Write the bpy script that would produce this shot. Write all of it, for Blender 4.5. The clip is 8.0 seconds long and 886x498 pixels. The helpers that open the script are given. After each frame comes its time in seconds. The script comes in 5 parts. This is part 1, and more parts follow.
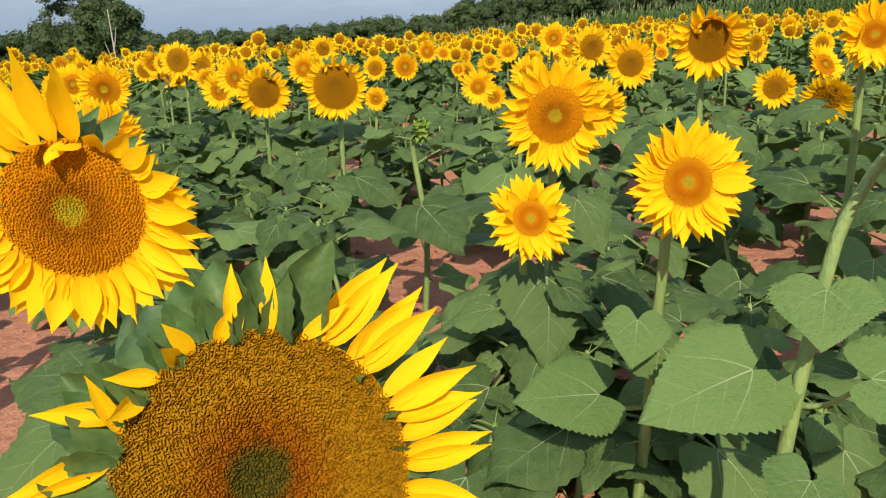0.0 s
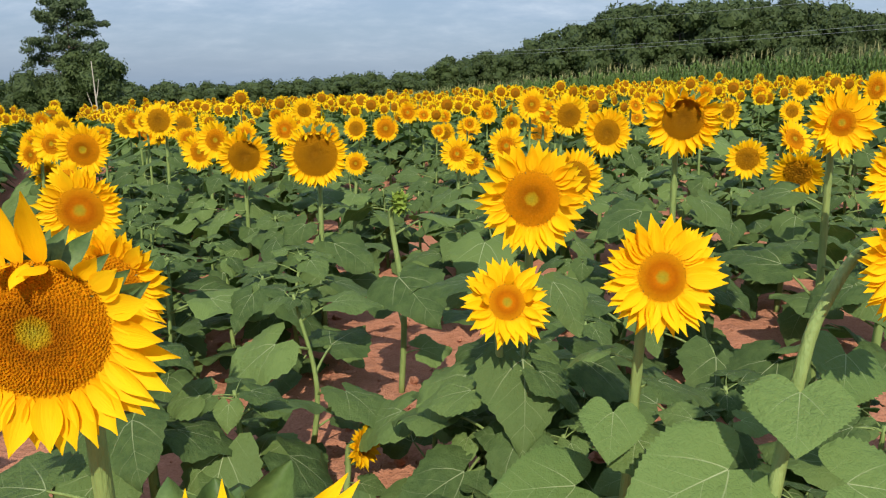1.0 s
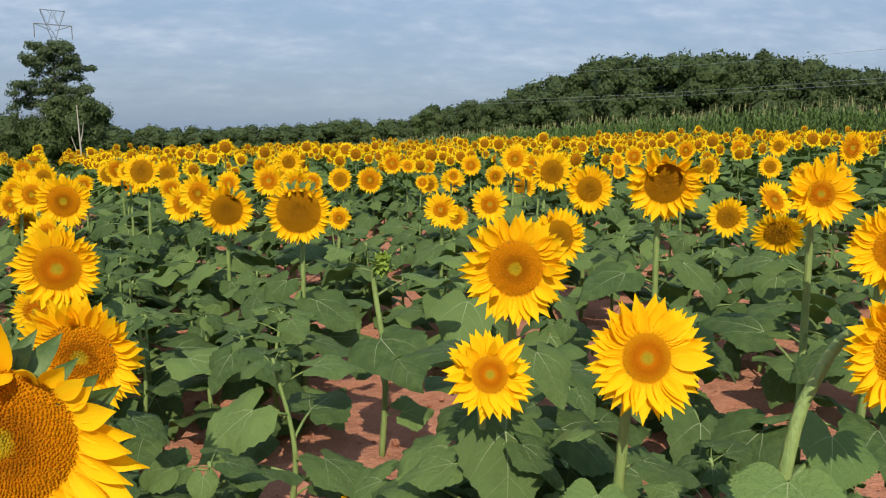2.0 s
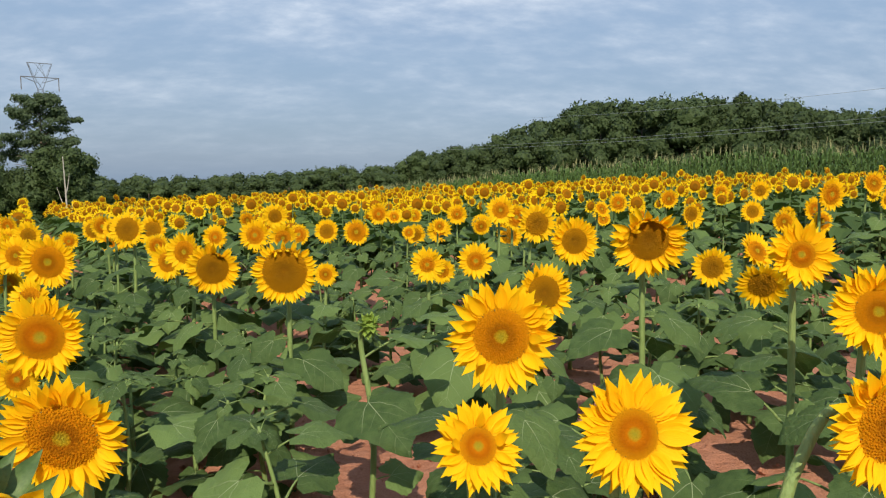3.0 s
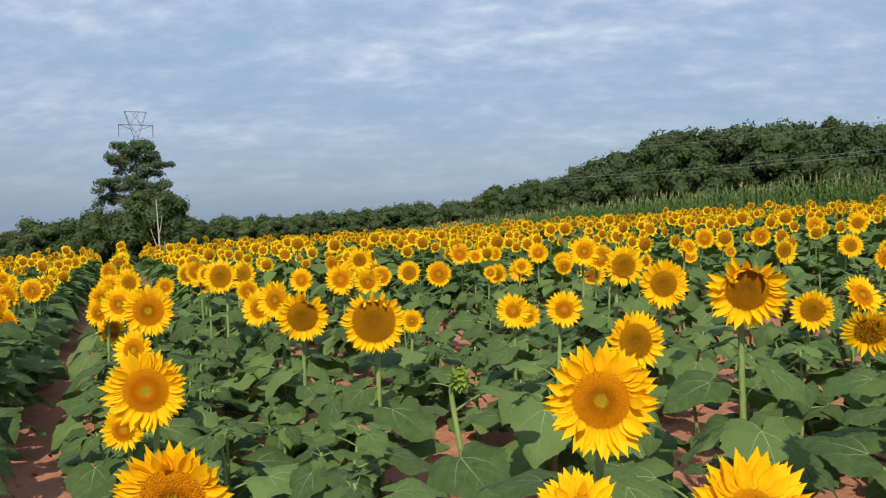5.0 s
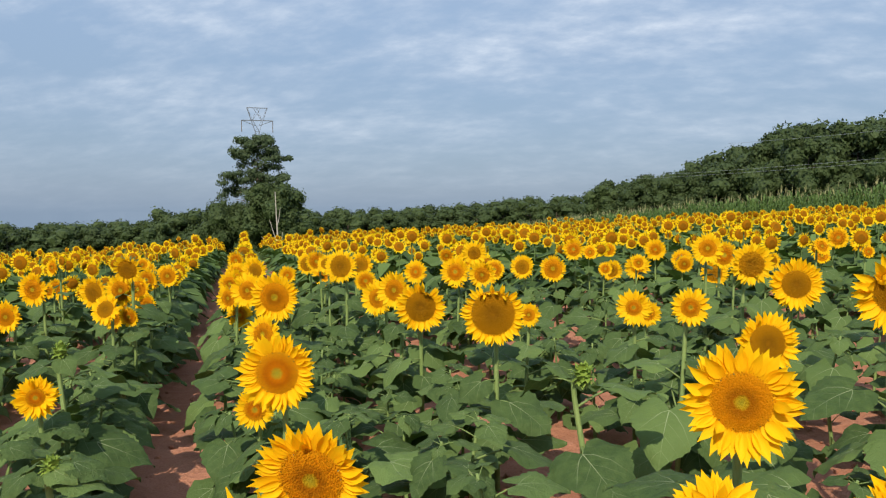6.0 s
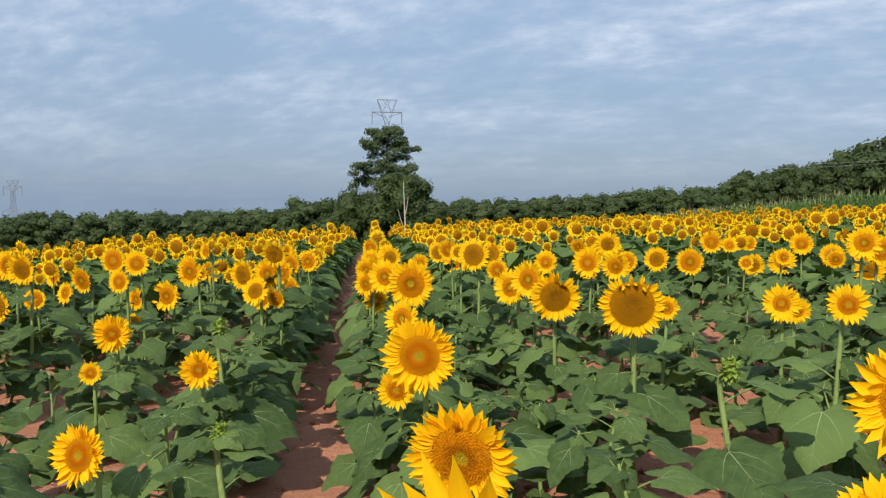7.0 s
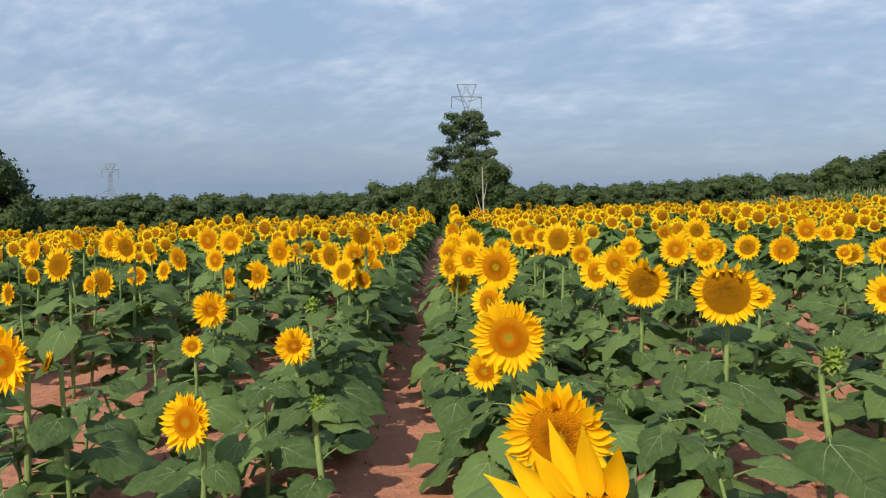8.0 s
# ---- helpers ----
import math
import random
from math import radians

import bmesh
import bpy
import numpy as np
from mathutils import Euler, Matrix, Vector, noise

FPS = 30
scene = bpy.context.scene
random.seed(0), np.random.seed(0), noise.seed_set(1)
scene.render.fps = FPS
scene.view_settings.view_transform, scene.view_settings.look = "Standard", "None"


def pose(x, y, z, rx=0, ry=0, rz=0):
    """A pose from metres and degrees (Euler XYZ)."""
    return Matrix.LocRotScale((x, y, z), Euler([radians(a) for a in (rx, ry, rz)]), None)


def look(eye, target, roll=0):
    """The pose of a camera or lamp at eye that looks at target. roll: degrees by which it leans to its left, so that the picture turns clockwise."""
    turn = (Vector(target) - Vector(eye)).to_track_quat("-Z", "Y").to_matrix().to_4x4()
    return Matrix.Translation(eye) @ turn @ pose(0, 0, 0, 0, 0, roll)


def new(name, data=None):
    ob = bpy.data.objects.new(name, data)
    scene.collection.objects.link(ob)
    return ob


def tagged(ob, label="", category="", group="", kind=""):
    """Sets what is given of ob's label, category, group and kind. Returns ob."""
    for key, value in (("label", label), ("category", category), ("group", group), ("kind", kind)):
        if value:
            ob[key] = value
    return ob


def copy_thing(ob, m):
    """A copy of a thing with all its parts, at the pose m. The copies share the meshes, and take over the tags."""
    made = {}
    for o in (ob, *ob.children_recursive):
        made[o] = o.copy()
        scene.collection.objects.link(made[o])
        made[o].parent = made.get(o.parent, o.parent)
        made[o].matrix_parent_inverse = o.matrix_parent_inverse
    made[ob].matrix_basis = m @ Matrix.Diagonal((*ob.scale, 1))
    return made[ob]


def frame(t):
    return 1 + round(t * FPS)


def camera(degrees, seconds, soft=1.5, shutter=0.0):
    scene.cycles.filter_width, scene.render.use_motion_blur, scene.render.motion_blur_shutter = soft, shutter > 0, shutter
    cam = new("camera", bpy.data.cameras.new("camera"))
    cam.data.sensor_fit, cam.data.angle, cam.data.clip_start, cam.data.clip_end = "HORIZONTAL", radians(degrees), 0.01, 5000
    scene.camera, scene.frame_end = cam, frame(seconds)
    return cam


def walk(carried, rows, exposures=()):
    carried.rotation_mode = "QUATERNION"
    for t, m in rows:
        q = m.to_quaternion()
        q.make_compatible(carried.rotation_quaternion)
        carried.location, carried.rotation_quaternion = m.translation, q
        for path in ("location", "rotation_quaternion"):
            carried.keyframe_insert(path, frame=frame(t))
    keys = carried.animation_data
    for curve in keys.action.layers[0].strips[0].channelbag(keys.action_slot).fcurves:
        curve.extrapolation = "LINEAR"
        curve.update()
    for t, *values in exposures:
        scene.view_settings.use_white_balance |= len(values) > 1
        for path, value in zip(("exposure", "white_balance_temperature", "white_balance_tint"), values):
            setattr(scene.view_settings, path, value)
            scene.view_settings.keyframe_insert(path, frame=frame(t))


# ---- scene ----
cam = camera(60.7, 8.0, 1.2)
PATH = [
    (0, (0.04, 0.159, 0.883), (-0.037, 2.079, 0.33), -0.7),
    (0.5, (0.045, 0.163, 0.909), (-0.008, 2.104, 0.427), -0.4),
    (1, (0.045, 0.177, 0.939), (0.023, 2.133, 0.522), 0.3),
    (1.5, (0.044, 0.187, 0.957), (0.043, 2.155, 0.601), 0.8),
    (2, (0.045, 0.199, 0.984), (0.066, 2.176, 0.687), 1.0),
    (3.5, (0.052, 0.2, 1.058), (0.116, 2.195, 0.929), -0.2),
    (4, (0.054, 0.202, 1.078), (0.092, 2.199, 0.981), -1.1),
    (5.5, (-0.017, 0.202, 1.096), (-0.306, 2.179, 1.006), -0.5),
    (6, (-0.038, 0.198, 1.089), (-0.471, 2.148, 0.989), -0.4),
    (6.5, (-0.058, 0.173, 1.087), (-0.651, 2.079, 0.974), -0.2),
    (7, (-0.081, 0.155, 1.083), (-0.827, 2.006, 0.959), -0.0),
    (7.5, (-0.106, 0.148, 1.077), (-0.956, 1.952, 0.932), 0.3),
    (8, (-0.115, 0.117, 1.074), (-1.045, 1.88, 0.91), 0.4),
]
walk(cam, [(t, look(eye, target, roll)) for t, eye, target, roll in PATH],
     exposures=((0, 0.36), (1, 0.25), (2, 0.13), (3.5, 0.12), (5.5, 0.13), (8, 0.17)))

# ---- world, sun, exposure ----
SUN_AZ, SUN_EL = radians(180), radians(40)      # where the sun stands: behind the camera, a little left of the rows
sun_way = Vector((math.sin(SUN_AZ) * math.cos(SUN_EL), math.cos(SUN_AZ) * math.cos(SUN_EL), math.sin(SUN_EL)))
sun = new("sun", bpy.data.lights.new("sun", "SUN"))
sun.data.energy, sun.data.angle, sun.data.color = 4.1, radians(0.6), (1.0, 0.91, 0.76)
sun.rotation_euler = sun_way.to_track_quat("Z", "Y").to_euler()


class Nodes:
    """Short hand for a node tree."""

    def __init__(self, tree):
        self.tree = tree
        tree.nodes.clear()

    def add(self, kind, inputs=None):
        n = self.tree.nodes.new(kind)
        for key, value in (inputs or {}).items():
            if isinstance(value, bpy.types.NodeSocket):
                self.tree.links.new(value, n.inputs[key])
            else:
                n.inputs[key].default_value = value
        return n

    def math(self, op, a, b=0.0, c=0.0, clamp=False):
        n = self.add("ShaderNodeMath", {0: a, 1: b, 2: c})
        n.operation, n.use_clamp = op, clamp
        return n.outputs[0]

    def mix(self, fac, a, b, mode="MIX"):
        n = self.add("ShaderNodeMix", {0: fac, 6: a, 7: b})
        n.data_type, n.blend_type = "RGBA", mode
        return n.outputs[2]

    def ramp(self, fac, stops):
        n = self.add("ShaderNodeValToRGB", {0: fac})
        els = n.color_ramp.elements
        while len(els) < len(stops):
            els.new(0.5)
        for e, (p, c) in zip(els, stops):
            e.position, e.color = p, (*c, 1) if len(c) == 3 else c
        return n.outputs[0]

    def noise(self, scale, detail=4.0, vector=None, rough=0.55, out=0):
        ins = {"Scale": scale, "Detail": detail, "Roughness": rough}
        if vector is not None:
            ins["Vector"] = vector
        return self.add("ShaderNodeTexNoise", ins).outputs[out]

    def remap(self, v, a, b, c=0.0, d=1.0):
        return self.add("ShaderNodeMapRange", {0: v, 1: a, 2: b, 3: c, 4: d}).outputs[0]


def grey(v):
    return (v, v, v)


world = bpy.data.worlds.new("world")
scene.world = world
world.use_nodes = True
w = Nodes(world.node_tree)
way = w.add("ShaderNodeTexCoord").outputs["Generated"]
axes = w.add("ShaderNodeSeparateXYZ", {0: way})
dome = w.add("ShaderNodeTexSky")
dome.sky_type, dome.sun_disc, dome.sun_elevation, dome.sun_rotation = "NISHITA", False, SUN_EL, SUN_AZ
dome.altitude, dome.air_density, dome.dust_density, dome.ozone_density = 200.0, 1.3, 1.5, 2.0
sky = dome.outputs[0]
lift = w.math("ADD", w.math("MAXIMUM", axes.outputs[2], 0.0), 0.10)
flat = w.add("ShaderNodeCombineXYZ", {0: w.math("DIVIDE", axes.outputs[0], lift), 1: w.math("DIVIDE", axes.outputs[1], lift), 2: 0.0}).outputs[0]
big = w.noise(0.55, 5.0, flat, 0.5)
steep = w.math("ADD", w.math("MAXIMUM", axes.outputs[2], 0.0), 0.34)
puffy = w.add("ShaderNodeCombineXYZ", {0: w.math("DIVIDE", axes.outputs[0], steep), 1: w.math("DIVIDE", axes.outputs[1], steep), 2: 0.0}).outputs[0]
fine = w.noise(4.2, 7.0, w.add("ShaderNodeMapping", {0: puffy, 2: (0, 0, 0.35), 3: (0.8, 1.25, 1.0)}).outputs[0], 0.62)
ripple = w.noise(15.0, 4.0, w.add("ShaderNodeMapping", {0: puffy, 2: (0, 0, -0.5), 3: (0.75, 1.2, 1.0)}).outputs[0], 0.55)
cover = w.math("ADD", w.math("ADD", w.math("MULTIPLY", big, 0.60), w.math("MULTIPLY", fine, 0.34)), w.math("MULTIPLY", ripple, 0.14))
puffs = w.remap(cover, 0.44, 0.68)
veil_tint = w.ramp(axes.outputs[2], [(0.0, (2.25, 3.2, 4.65)), (0.25, (3.1, 4.3, 6.2)), (0.6, (2.9, 4.2, 6.8))])
sky_soft = w.mix(0.8, sky, veil_tint)
white = w.mix(w.remap(w.math("ADD", w.math("MULTIPLY", fine, 0.55), w.math("MULTIPLY", ripple, 0.45)), 0.38, 0.66), (3.6, 4.6, 6.2, 1), (7.0, 7.7, 8.7, 1))
high = w.math("MULTIPLY", puffs, w.remap(axes.outputs[2], 0.02, 0.22, 0.10, 0.95))
w.add("ShaderNodeOutputWorld", {0: w.add("ShaderNodeBackground", {0: w.mix(high, sky_soft, white), 1: 0.102}).outputs[0]})

# ---- materials ----


def material(name, rough=0.6, spec=0.4):
    m = bpy.data.materials.new(name)
    m.use_nodes = True
    n = Nodes(m.node_tree)
    bsdf = n.add("ShaderNodeBsdfPrincipled", {"Roughness": rough, "Specular IOR Level": spec})
    out = n.add("ShaderNodeOutputMaterial", {0: bsdf.outputs[0]})
    return m, n, bsdf, out


def leafy(n, bsdf, out, colour, glow, amount):
    """Lets light through a thin blade."""
    thin = n.add("ShaderNodeBsdfTranslucent", {0: glow})
    n.tree.links.new(n.add("ShaderNodeMixShader", {0: amount, 1: bsdf.outputs[0], 2: thin.outputs[0]}).outputs[0], out.inputs[0])


def link(n, a, b):
    n.tree.links.new(a, b)


def chance(n, far):
    return n.add("ShaderNodeNewGeometry").outputs["Random Per Island"] if far else n.add("ShaderNodeObjectInfo").outputs["Random"]


def make_petal(name, far=False):
    m, n, b, out = material(name, 0.6, 0.08)
    r = chance(n, far)
    if far:
        col = n.mix(r, (0.96, 0.58, 0.004, 1), (0.98, 0.67, 0.010, 1))
    else:
        uv = n.add("ShaderNodeSeparateXYZ", {0: n.add("ShaderNodeUVMap").outputs[0]})
        along = uv.outputs[1]
        base = n.ramp(along, [(0.0, (0.87, 0.40, 0.003)), (0.25, (0.95, 0.555, 0.005)), (1.0, (0.97, 0.62, 0.008))])
        streak = n.noise(1.0, 3.0, n.add("ShaderNodeCombineXYZ", {0: n.math("MULTIPLY", uv.outputs[0], 22.0), 1: n.math("MULTIPLY", along, 1.6), 2: n.math("MULTIPLY", r, 40.0)}).outputs[0])
        col = n.mix(n.remap(streak, 0.35, 0.7, 0.0, 0.55), base, (0.90, 0.48, 0.003, 1))
        col = n.mix(n.math("MULTIPLY", r, 0.4), col, (0.96, 0.63, 0.012, 1))
        link(n, n.add("ShaderNodeBump", {"Strength": 0.35, "Distance": 0.002, "Height": streak}).outputs[0], b.inputs["Normal"])
    link(n, col, b.inputs["Base Color"])
    leafy(n, b, out, col, col, 0.22 if far else 0.27)
    return m


def make_disc(name, stops, far=False):
    m, n, b, out = material(name, 0.9, 0.04)
    if far:
        col = n.mix(n.noise(300.0, 2.0), (*[0.7 * c for c in stops[-1][1]], 1), (*stops[-1][1], 1))
    else:
        co = n.add("ShaderNodeTexCoord").outputs["Object"]
        xyz = n.add("ShaderNodeSeparateXYZ", {0: co})
        radius = n.math("SQRT", n.math("ADD", n.math("POWER", xyz.outputs[0], 2.0), n.math("POWER", xyz.outputs[1], 2.0)))
        radius = n.math("ADD", radius, n.math("MULTIPLY", n.math("SUBTRACT", n.noise(9.0, 3.0, co), 0.5), 0.16))
        col = n.ramp(radius, stops)
        speck = n.add("ShaderNodeNewGeometry").outputs["Random Per Island"]
        col = n.mix(n.remap(speck, 0.0, 1.0, 0.0, 0.22), col, (0.20, 0.075, 0.004, 1), "MIX")
        grain = n.noise(70.0, 2.0, co)
        col = n.mix(n.remap(grain, 0.4, 0.7, 0.0, 0.22), col, (0.75, 0.36, 0.01, 1))
        link(n, n.add("ShaderNodeBump", {"Strength": 0.6, "Distance": 0.02, "Height": grain}).outputs[0], b.inputs["Normal"])
    link(n, col, b.inputs["Base Color"])
    return m


def make_leaf(name, far=False, dark=(0.048, 0.083, 0.026), light=(0.142, 0.212, 0.062)):
    m, n, b, out = material(name, 0.62, 0.12)
    r = chance(n, far)
    col = n.mix(n.math("POWER", r, 1.8), (*dark, 1), (*light, 1))
    if not far:
        uv = n.add("ShaderNodeSeparateXYZ", {0: n.add("ShaderNodeUVMap").outputs[0]})
        across, along = n.math("ABSOLUTE", n.math("SUBTRACT", uv.outputs[0], 0.5)), uv.outputs[1]
        mid = n.remap(n.math("ADD", across, n.math("MULTIPLY", along, 0.006)), 0.002, 0.009, 1.0, 0.0)
        mid = n.math("MULTIPLY", mid, n.remap(along, 0.15, 0.9, 1.0, 0.25))
        # the strong pair of veins that leaves the stalk, and the finer ones off the midrib
        fork = n.math("ABSOLUTE", n.math("SUBTRACT", across, n.math("MULTIPLY", n.math("POWER", n.math("MAXIMUM", along, 0.0), 0.8), 0.62)))
        fork = n.math("MULTIPLY", n.remap(fork, 0.002, 0.010, 1.0, 0.0), n.remap(across, 0.05, 0.36, 1.0, 0.0))
        bent = n.math("SUBTRACT", along, n.math("MULTIPLY", n.math("POWER", across, 0.85), 0.85))
        side = n.math("PINGPONG", n.math("MULTIPLY", n.math("ADD", bent, 0.02), 4.2), 0.5)
        side = n.math("MULTIPLY", n.remap(side, 0.004, 0.028, 1.0, 0.0), n.remap(across, 0.03, 0.34, 0.45, 0.0))
        side = n.math("MAXIMUM", side, fork)
        cells = n.add("ShaderNodeTexVoronoi", {"Vector": n.add("ShaderNodeUVMap").outputs[0], "Scale": 25.0})
        cells.feature = "DISTANCE_TO_EDGE"
        net = cells.outputs["Distance"]
        veins = n.math("MAXIMUM", mid, n.math("MULTIPLY", side, 0.75))
        blotch = n.noise(7.0, 4.0, n.add("ShaderNodeTexCoord").outputs["Object"])
        col = n.mix(n.remap(blotch, 0.35, 0.75, 0.0, 0.5), col, (*[0.35 * a + 0.65 * b for a, b in zip(dark, light)], 1))
        col = n.mix(n.remap(net, 0.0, 0.09, 0.05, 0.0), col, (0.18, 0.25, 0.11, 1))
        col = n.mix(n.math("MULTIPLY", veins, 0.8), col, (0.40, 0.46, 0.25, 1))
        height = n.math("ADD", n.math("MULTIPLY", veins, -0.7), n.remap(net, 0.0, 0.20, 0.0, 0.45))
        crease = n.noise(11.0, 3.0, n.add("ShaderNodeUVMap").outputs[0], 0.5)
        fine_ = n.add("ShaderNodeBump", {"Strength": 0.4, "Distance": 0.004, "Height": height})
        link(n, n.add("ShaderNodeBump", {"Strength": 0.38, "Distance": 0.014, "Height": crease, "Normal": fine_.outputs[0]}).outputs[0], b.inputs["Normal"])
    link(n, col, b.inputs["Base Color"])
    leafy(n, b, out, col, n.mix(0.6, col, (0.12, 0.24, 0.02, 1)), 0.16)
    return m


def make_plain(name, a, b_col, scale, rough=0.7, bump=0.3, spec=0.3, stretch=(1, 1, 1), far=False):
    m, n, b, out = material(name, rough, spec)
    co = n.add("ShaderNodeMapping", {0: n.add("ShaderNodeTexCoord").outputs["Object"], 3: stretch}).outputs[0]
    coarse, grain = n.noise(scale, 4.0, co), n.noise(scale * 7.0, 3.0, co)
    col = n.mix(n.remap(coarse, 0.3, 0.7), (*a, 1), (*b_col, 1))
    col = n.mix(n.remap(grain, 0.4, 0.8, 0.0, 0.4), col, (*[0.55 * c for c in a], 1))
    link(n, col, b.inputs["Base Color"])
    if bump:
        link(n, n.add("ShaderNodeBump", {"Strength": bump, "Distance": 0.3 / scale, "Height": grain}).outputs[0], b.inputs["Normal"])
    return m


def make_foliage(name, a, b_col, thin=0.15, relief=0.25):
    m, n, b, out = material(name, 0.6, 0.25)
    r = n.add("ShaderNodeNewGeometry").outputs["Random Per Island"]
    own = n.add("ShaderNodeObjectInfo").outputs["Random"]
    co = n.add("ShaderNodeTexCoord").outputs["Object"]
    tuft, clump = n.noise(3.4, 4.0, co, 0.7), n.noise(0.55, 2.0, co)
    shade = n.math("ADD", n.math("MULTIPLY", r, 0.4), n.remap(tuft, 0.3, 0.7, 0.0, 0.6))
    col = n.mix(shade, (*a, 1), (*b_col, 1))
    col = n.mix(n.remap(clump, 0.35, 0.65, 0.0, 0.35), col, (*[0.8 * c for c in b_col], 1))
    col = n.mix(n.math("MULTIPLY", own, 0.35), col, (*[0.7 * c for c in a], 1))
    link(n, col, b.inputs["Base Color"])
    link(n, n.add("ShaderNodeBump", {"Strength": 0.6, "Distance": relief, "Height": tuft}).outputs[0], b.inputs["Normal"])
    leafy(n, b, out, col, col, thin)
    return m


def make_soil():
    m, n, b, out = material("red_clay", 0.95, 0.1)
    co = n.add("ShaderNodeTexCoord").outputs["Object"]
    wide, clod, grain = n.noise(0.9, 4.0, co), n.noise(14.0, 5.0, co, 0.6), n.noise(110.0, 4.0, co, 0.6)
    col = n.mix(n.remap(wide, 0.3, 0.7), (0.38, 0.155, 0.088, 1), (0.49, 0.225, 0.138, 1))
    col = n.mix(n.remap(clod, 0.35, 0.7, 0.0, 0.6), col, (0.54, 0.26, 0.165, 1))
    col = n.mix(n.remap(grain, 0.45, 0.75, 0.0, 0.5), col, (0.24, 0.085, 0.045, 1))
    # meadow past the field's far edge
    place = n.add("ShaderNodeSeparateXYZ", {0: co})
    gone = n.math("ADD", n.math("MULTIPLY", n.math("POWER", place.outputs[0], 2.0), 1.0), n.math("POWER", place.outputs[1], 2.0))
    grass = n.mix(n.noise(0.4, 5.0, co), (0.06, 0.10, 0.025, 1), (0.13, 0.17, 0.05, 1))
    col = n.mix(n.remap(n.math("SQRT", gone), 36.0, 40.0), col, grass)
    link(n, col, b.inputs["Base Color"])
    h = n.math("ADD", n.math("MULTIPLY", clod, 1.0), n.math("MULTIPLY", grain, 0.25))
    link(n, n.add("ShaderNodeBump", {"Strength": 0.9, "Distance": 0.03, "Height": h}).outputs[0], b.inputs["Normal"])
    return m


PETAL, PETAL_FAR = make_petal("petal_yellow"), make_petal("petal_yellow_far", True)
YOUNG = [(0.0, (0.42, 0.40, 0.035)), (0.20, (0.58, 0.40, 0.022)), (0.30, (0.72, 0.23, 0.004)), (0.52, (0.60, 0.165, 0.003)), (0.72, (0.70, 0.27, 0.005)), (1.0, (0.82, 0.40, 0.006))]
GOLD = [(0.0, (0.42, 0.38, 0.03)), (0.19, (0.56, 0.38, 0.014)), (0.27, (0.42, 0.13, 0.003)), (0.42, (0.48, 0.165, 0.004)), (0.6, (0.70, 0.255, 0.004)), (1.0, (0.80, 0.34, 0.005))]
RIPE = [(0.0, (0.36, 0.15, 0.006)), (0.2, (0.27, 0.12, 0.006)), (0.6, (0.42, 0.185, 0.005)), (0.9, (0.50, 0.225, 0.005)), (1.0, (0.58, 0.29, 0.006))]
# nearest head: green centre, with the shade on its disc put into these colours
SHADY = [(0.0, (0.05, 0.075, 0.015)), (0.17, (0.06, 0.075, 0.012)), (0.26, (0.36, 0.095, 0.005)), (0.42, (0.45, 0.17, 0.006)), (0.6, (0.52, 0.26, 0.009)), (1.0, (0.50, 0.25, 0.008))]
DISCS = {"young": make_disc("disc_orange", YOUNG), "gold": make_disc("disc_golden", GOLD), "ripe": make_disc("disc_brown", RIPE), "shady": make_disc("disc_green_centre_shaded", SHADY)}
DISC_FAR = make_disc("disc_far", [(1.0, (0.33, 0.125, 0.004))], True)
CORE_FAR = make_disc("disc_core_far", [(1.0, (0.24, 0.10, 0.005))], True)
LEAF, LEAF_FAR = make_leaf("sunflower_leaf"), make_leaf("sunflower_leaf_far", True)
# lighter copy of LEAF: brightness of the nearest lit leaves, put into their colour
LEAF_PALE = make_leaf("sunflower_leaf_brightened", False, (0.098, 0.162, 0.045), (0.155, 0.236, 0.070))
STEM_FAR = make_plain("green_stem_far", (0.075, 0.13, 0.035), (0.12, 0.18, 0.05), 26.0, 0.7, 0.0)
STEM = make_plain("green_stem", (0.17, 0.25, 0.07), (0.26, 0.34, 0.11), 26.0, 0.6, 0.4, stretch=(1, 1, 0.15))
BRACT = make_plain("bract_green", (0.045, 0.092, 0.022), (0.115, 0.180, 0.048), 3.0, 0.55, 0.06)
BUD = make_plain("bud_green", (0.12, 0.22, 0.03), (0.30, 0.38, 0.05), 60.0, 0.6, 0.4)
SOIL = make_soil()
CORN_LEAF = make_foliage("corn_leaf", (0.075, 0.148, 0.034), (0.175, 0.27, 0.072), 0.35, 0.004)
TASSEL = make_plain("corn_tassel", (0.30, 0.31, 0.13), (0.42, 0.40, 0.20), 8.0)
TREE_LEAF = make_foliage("broadleaf_foliage", (0.034, 0.058, 0.019), (0.096, 0.137, 0.043), 0.18)
PINE_LEAF = make_foliage("pine_needles", (0.060, 0.098, 0.044), (0.125, 0.170, 0.075), 0.2)
BARK = make_plain("grey_bark", (0.12, 0.09, 0.065), (0.22, 0.18, 0.14), 3.0, 0.9, 0.6, 0.1, (1, 1, 0.25))
DEAD = make_plain("dead_wood", (0.36, 0.32, 0.27), (0.5, 0.46, 0.40), 4.0, 0.9, 0.3, 0.1)
STEEL = make_plain("galvanised_steel", (0.13, 0.135, 0.15), (0.19, 0.195, 0.21), 0.5, 0.5, 0.0, 0.5)
WIRE = make_plain("aluminium_cable", (0.28, 0.30, 0.32), (0.34, 0.36, 0.38), 0.5, 0.4, 0.0, 0.5)

# ---- mesh building ----


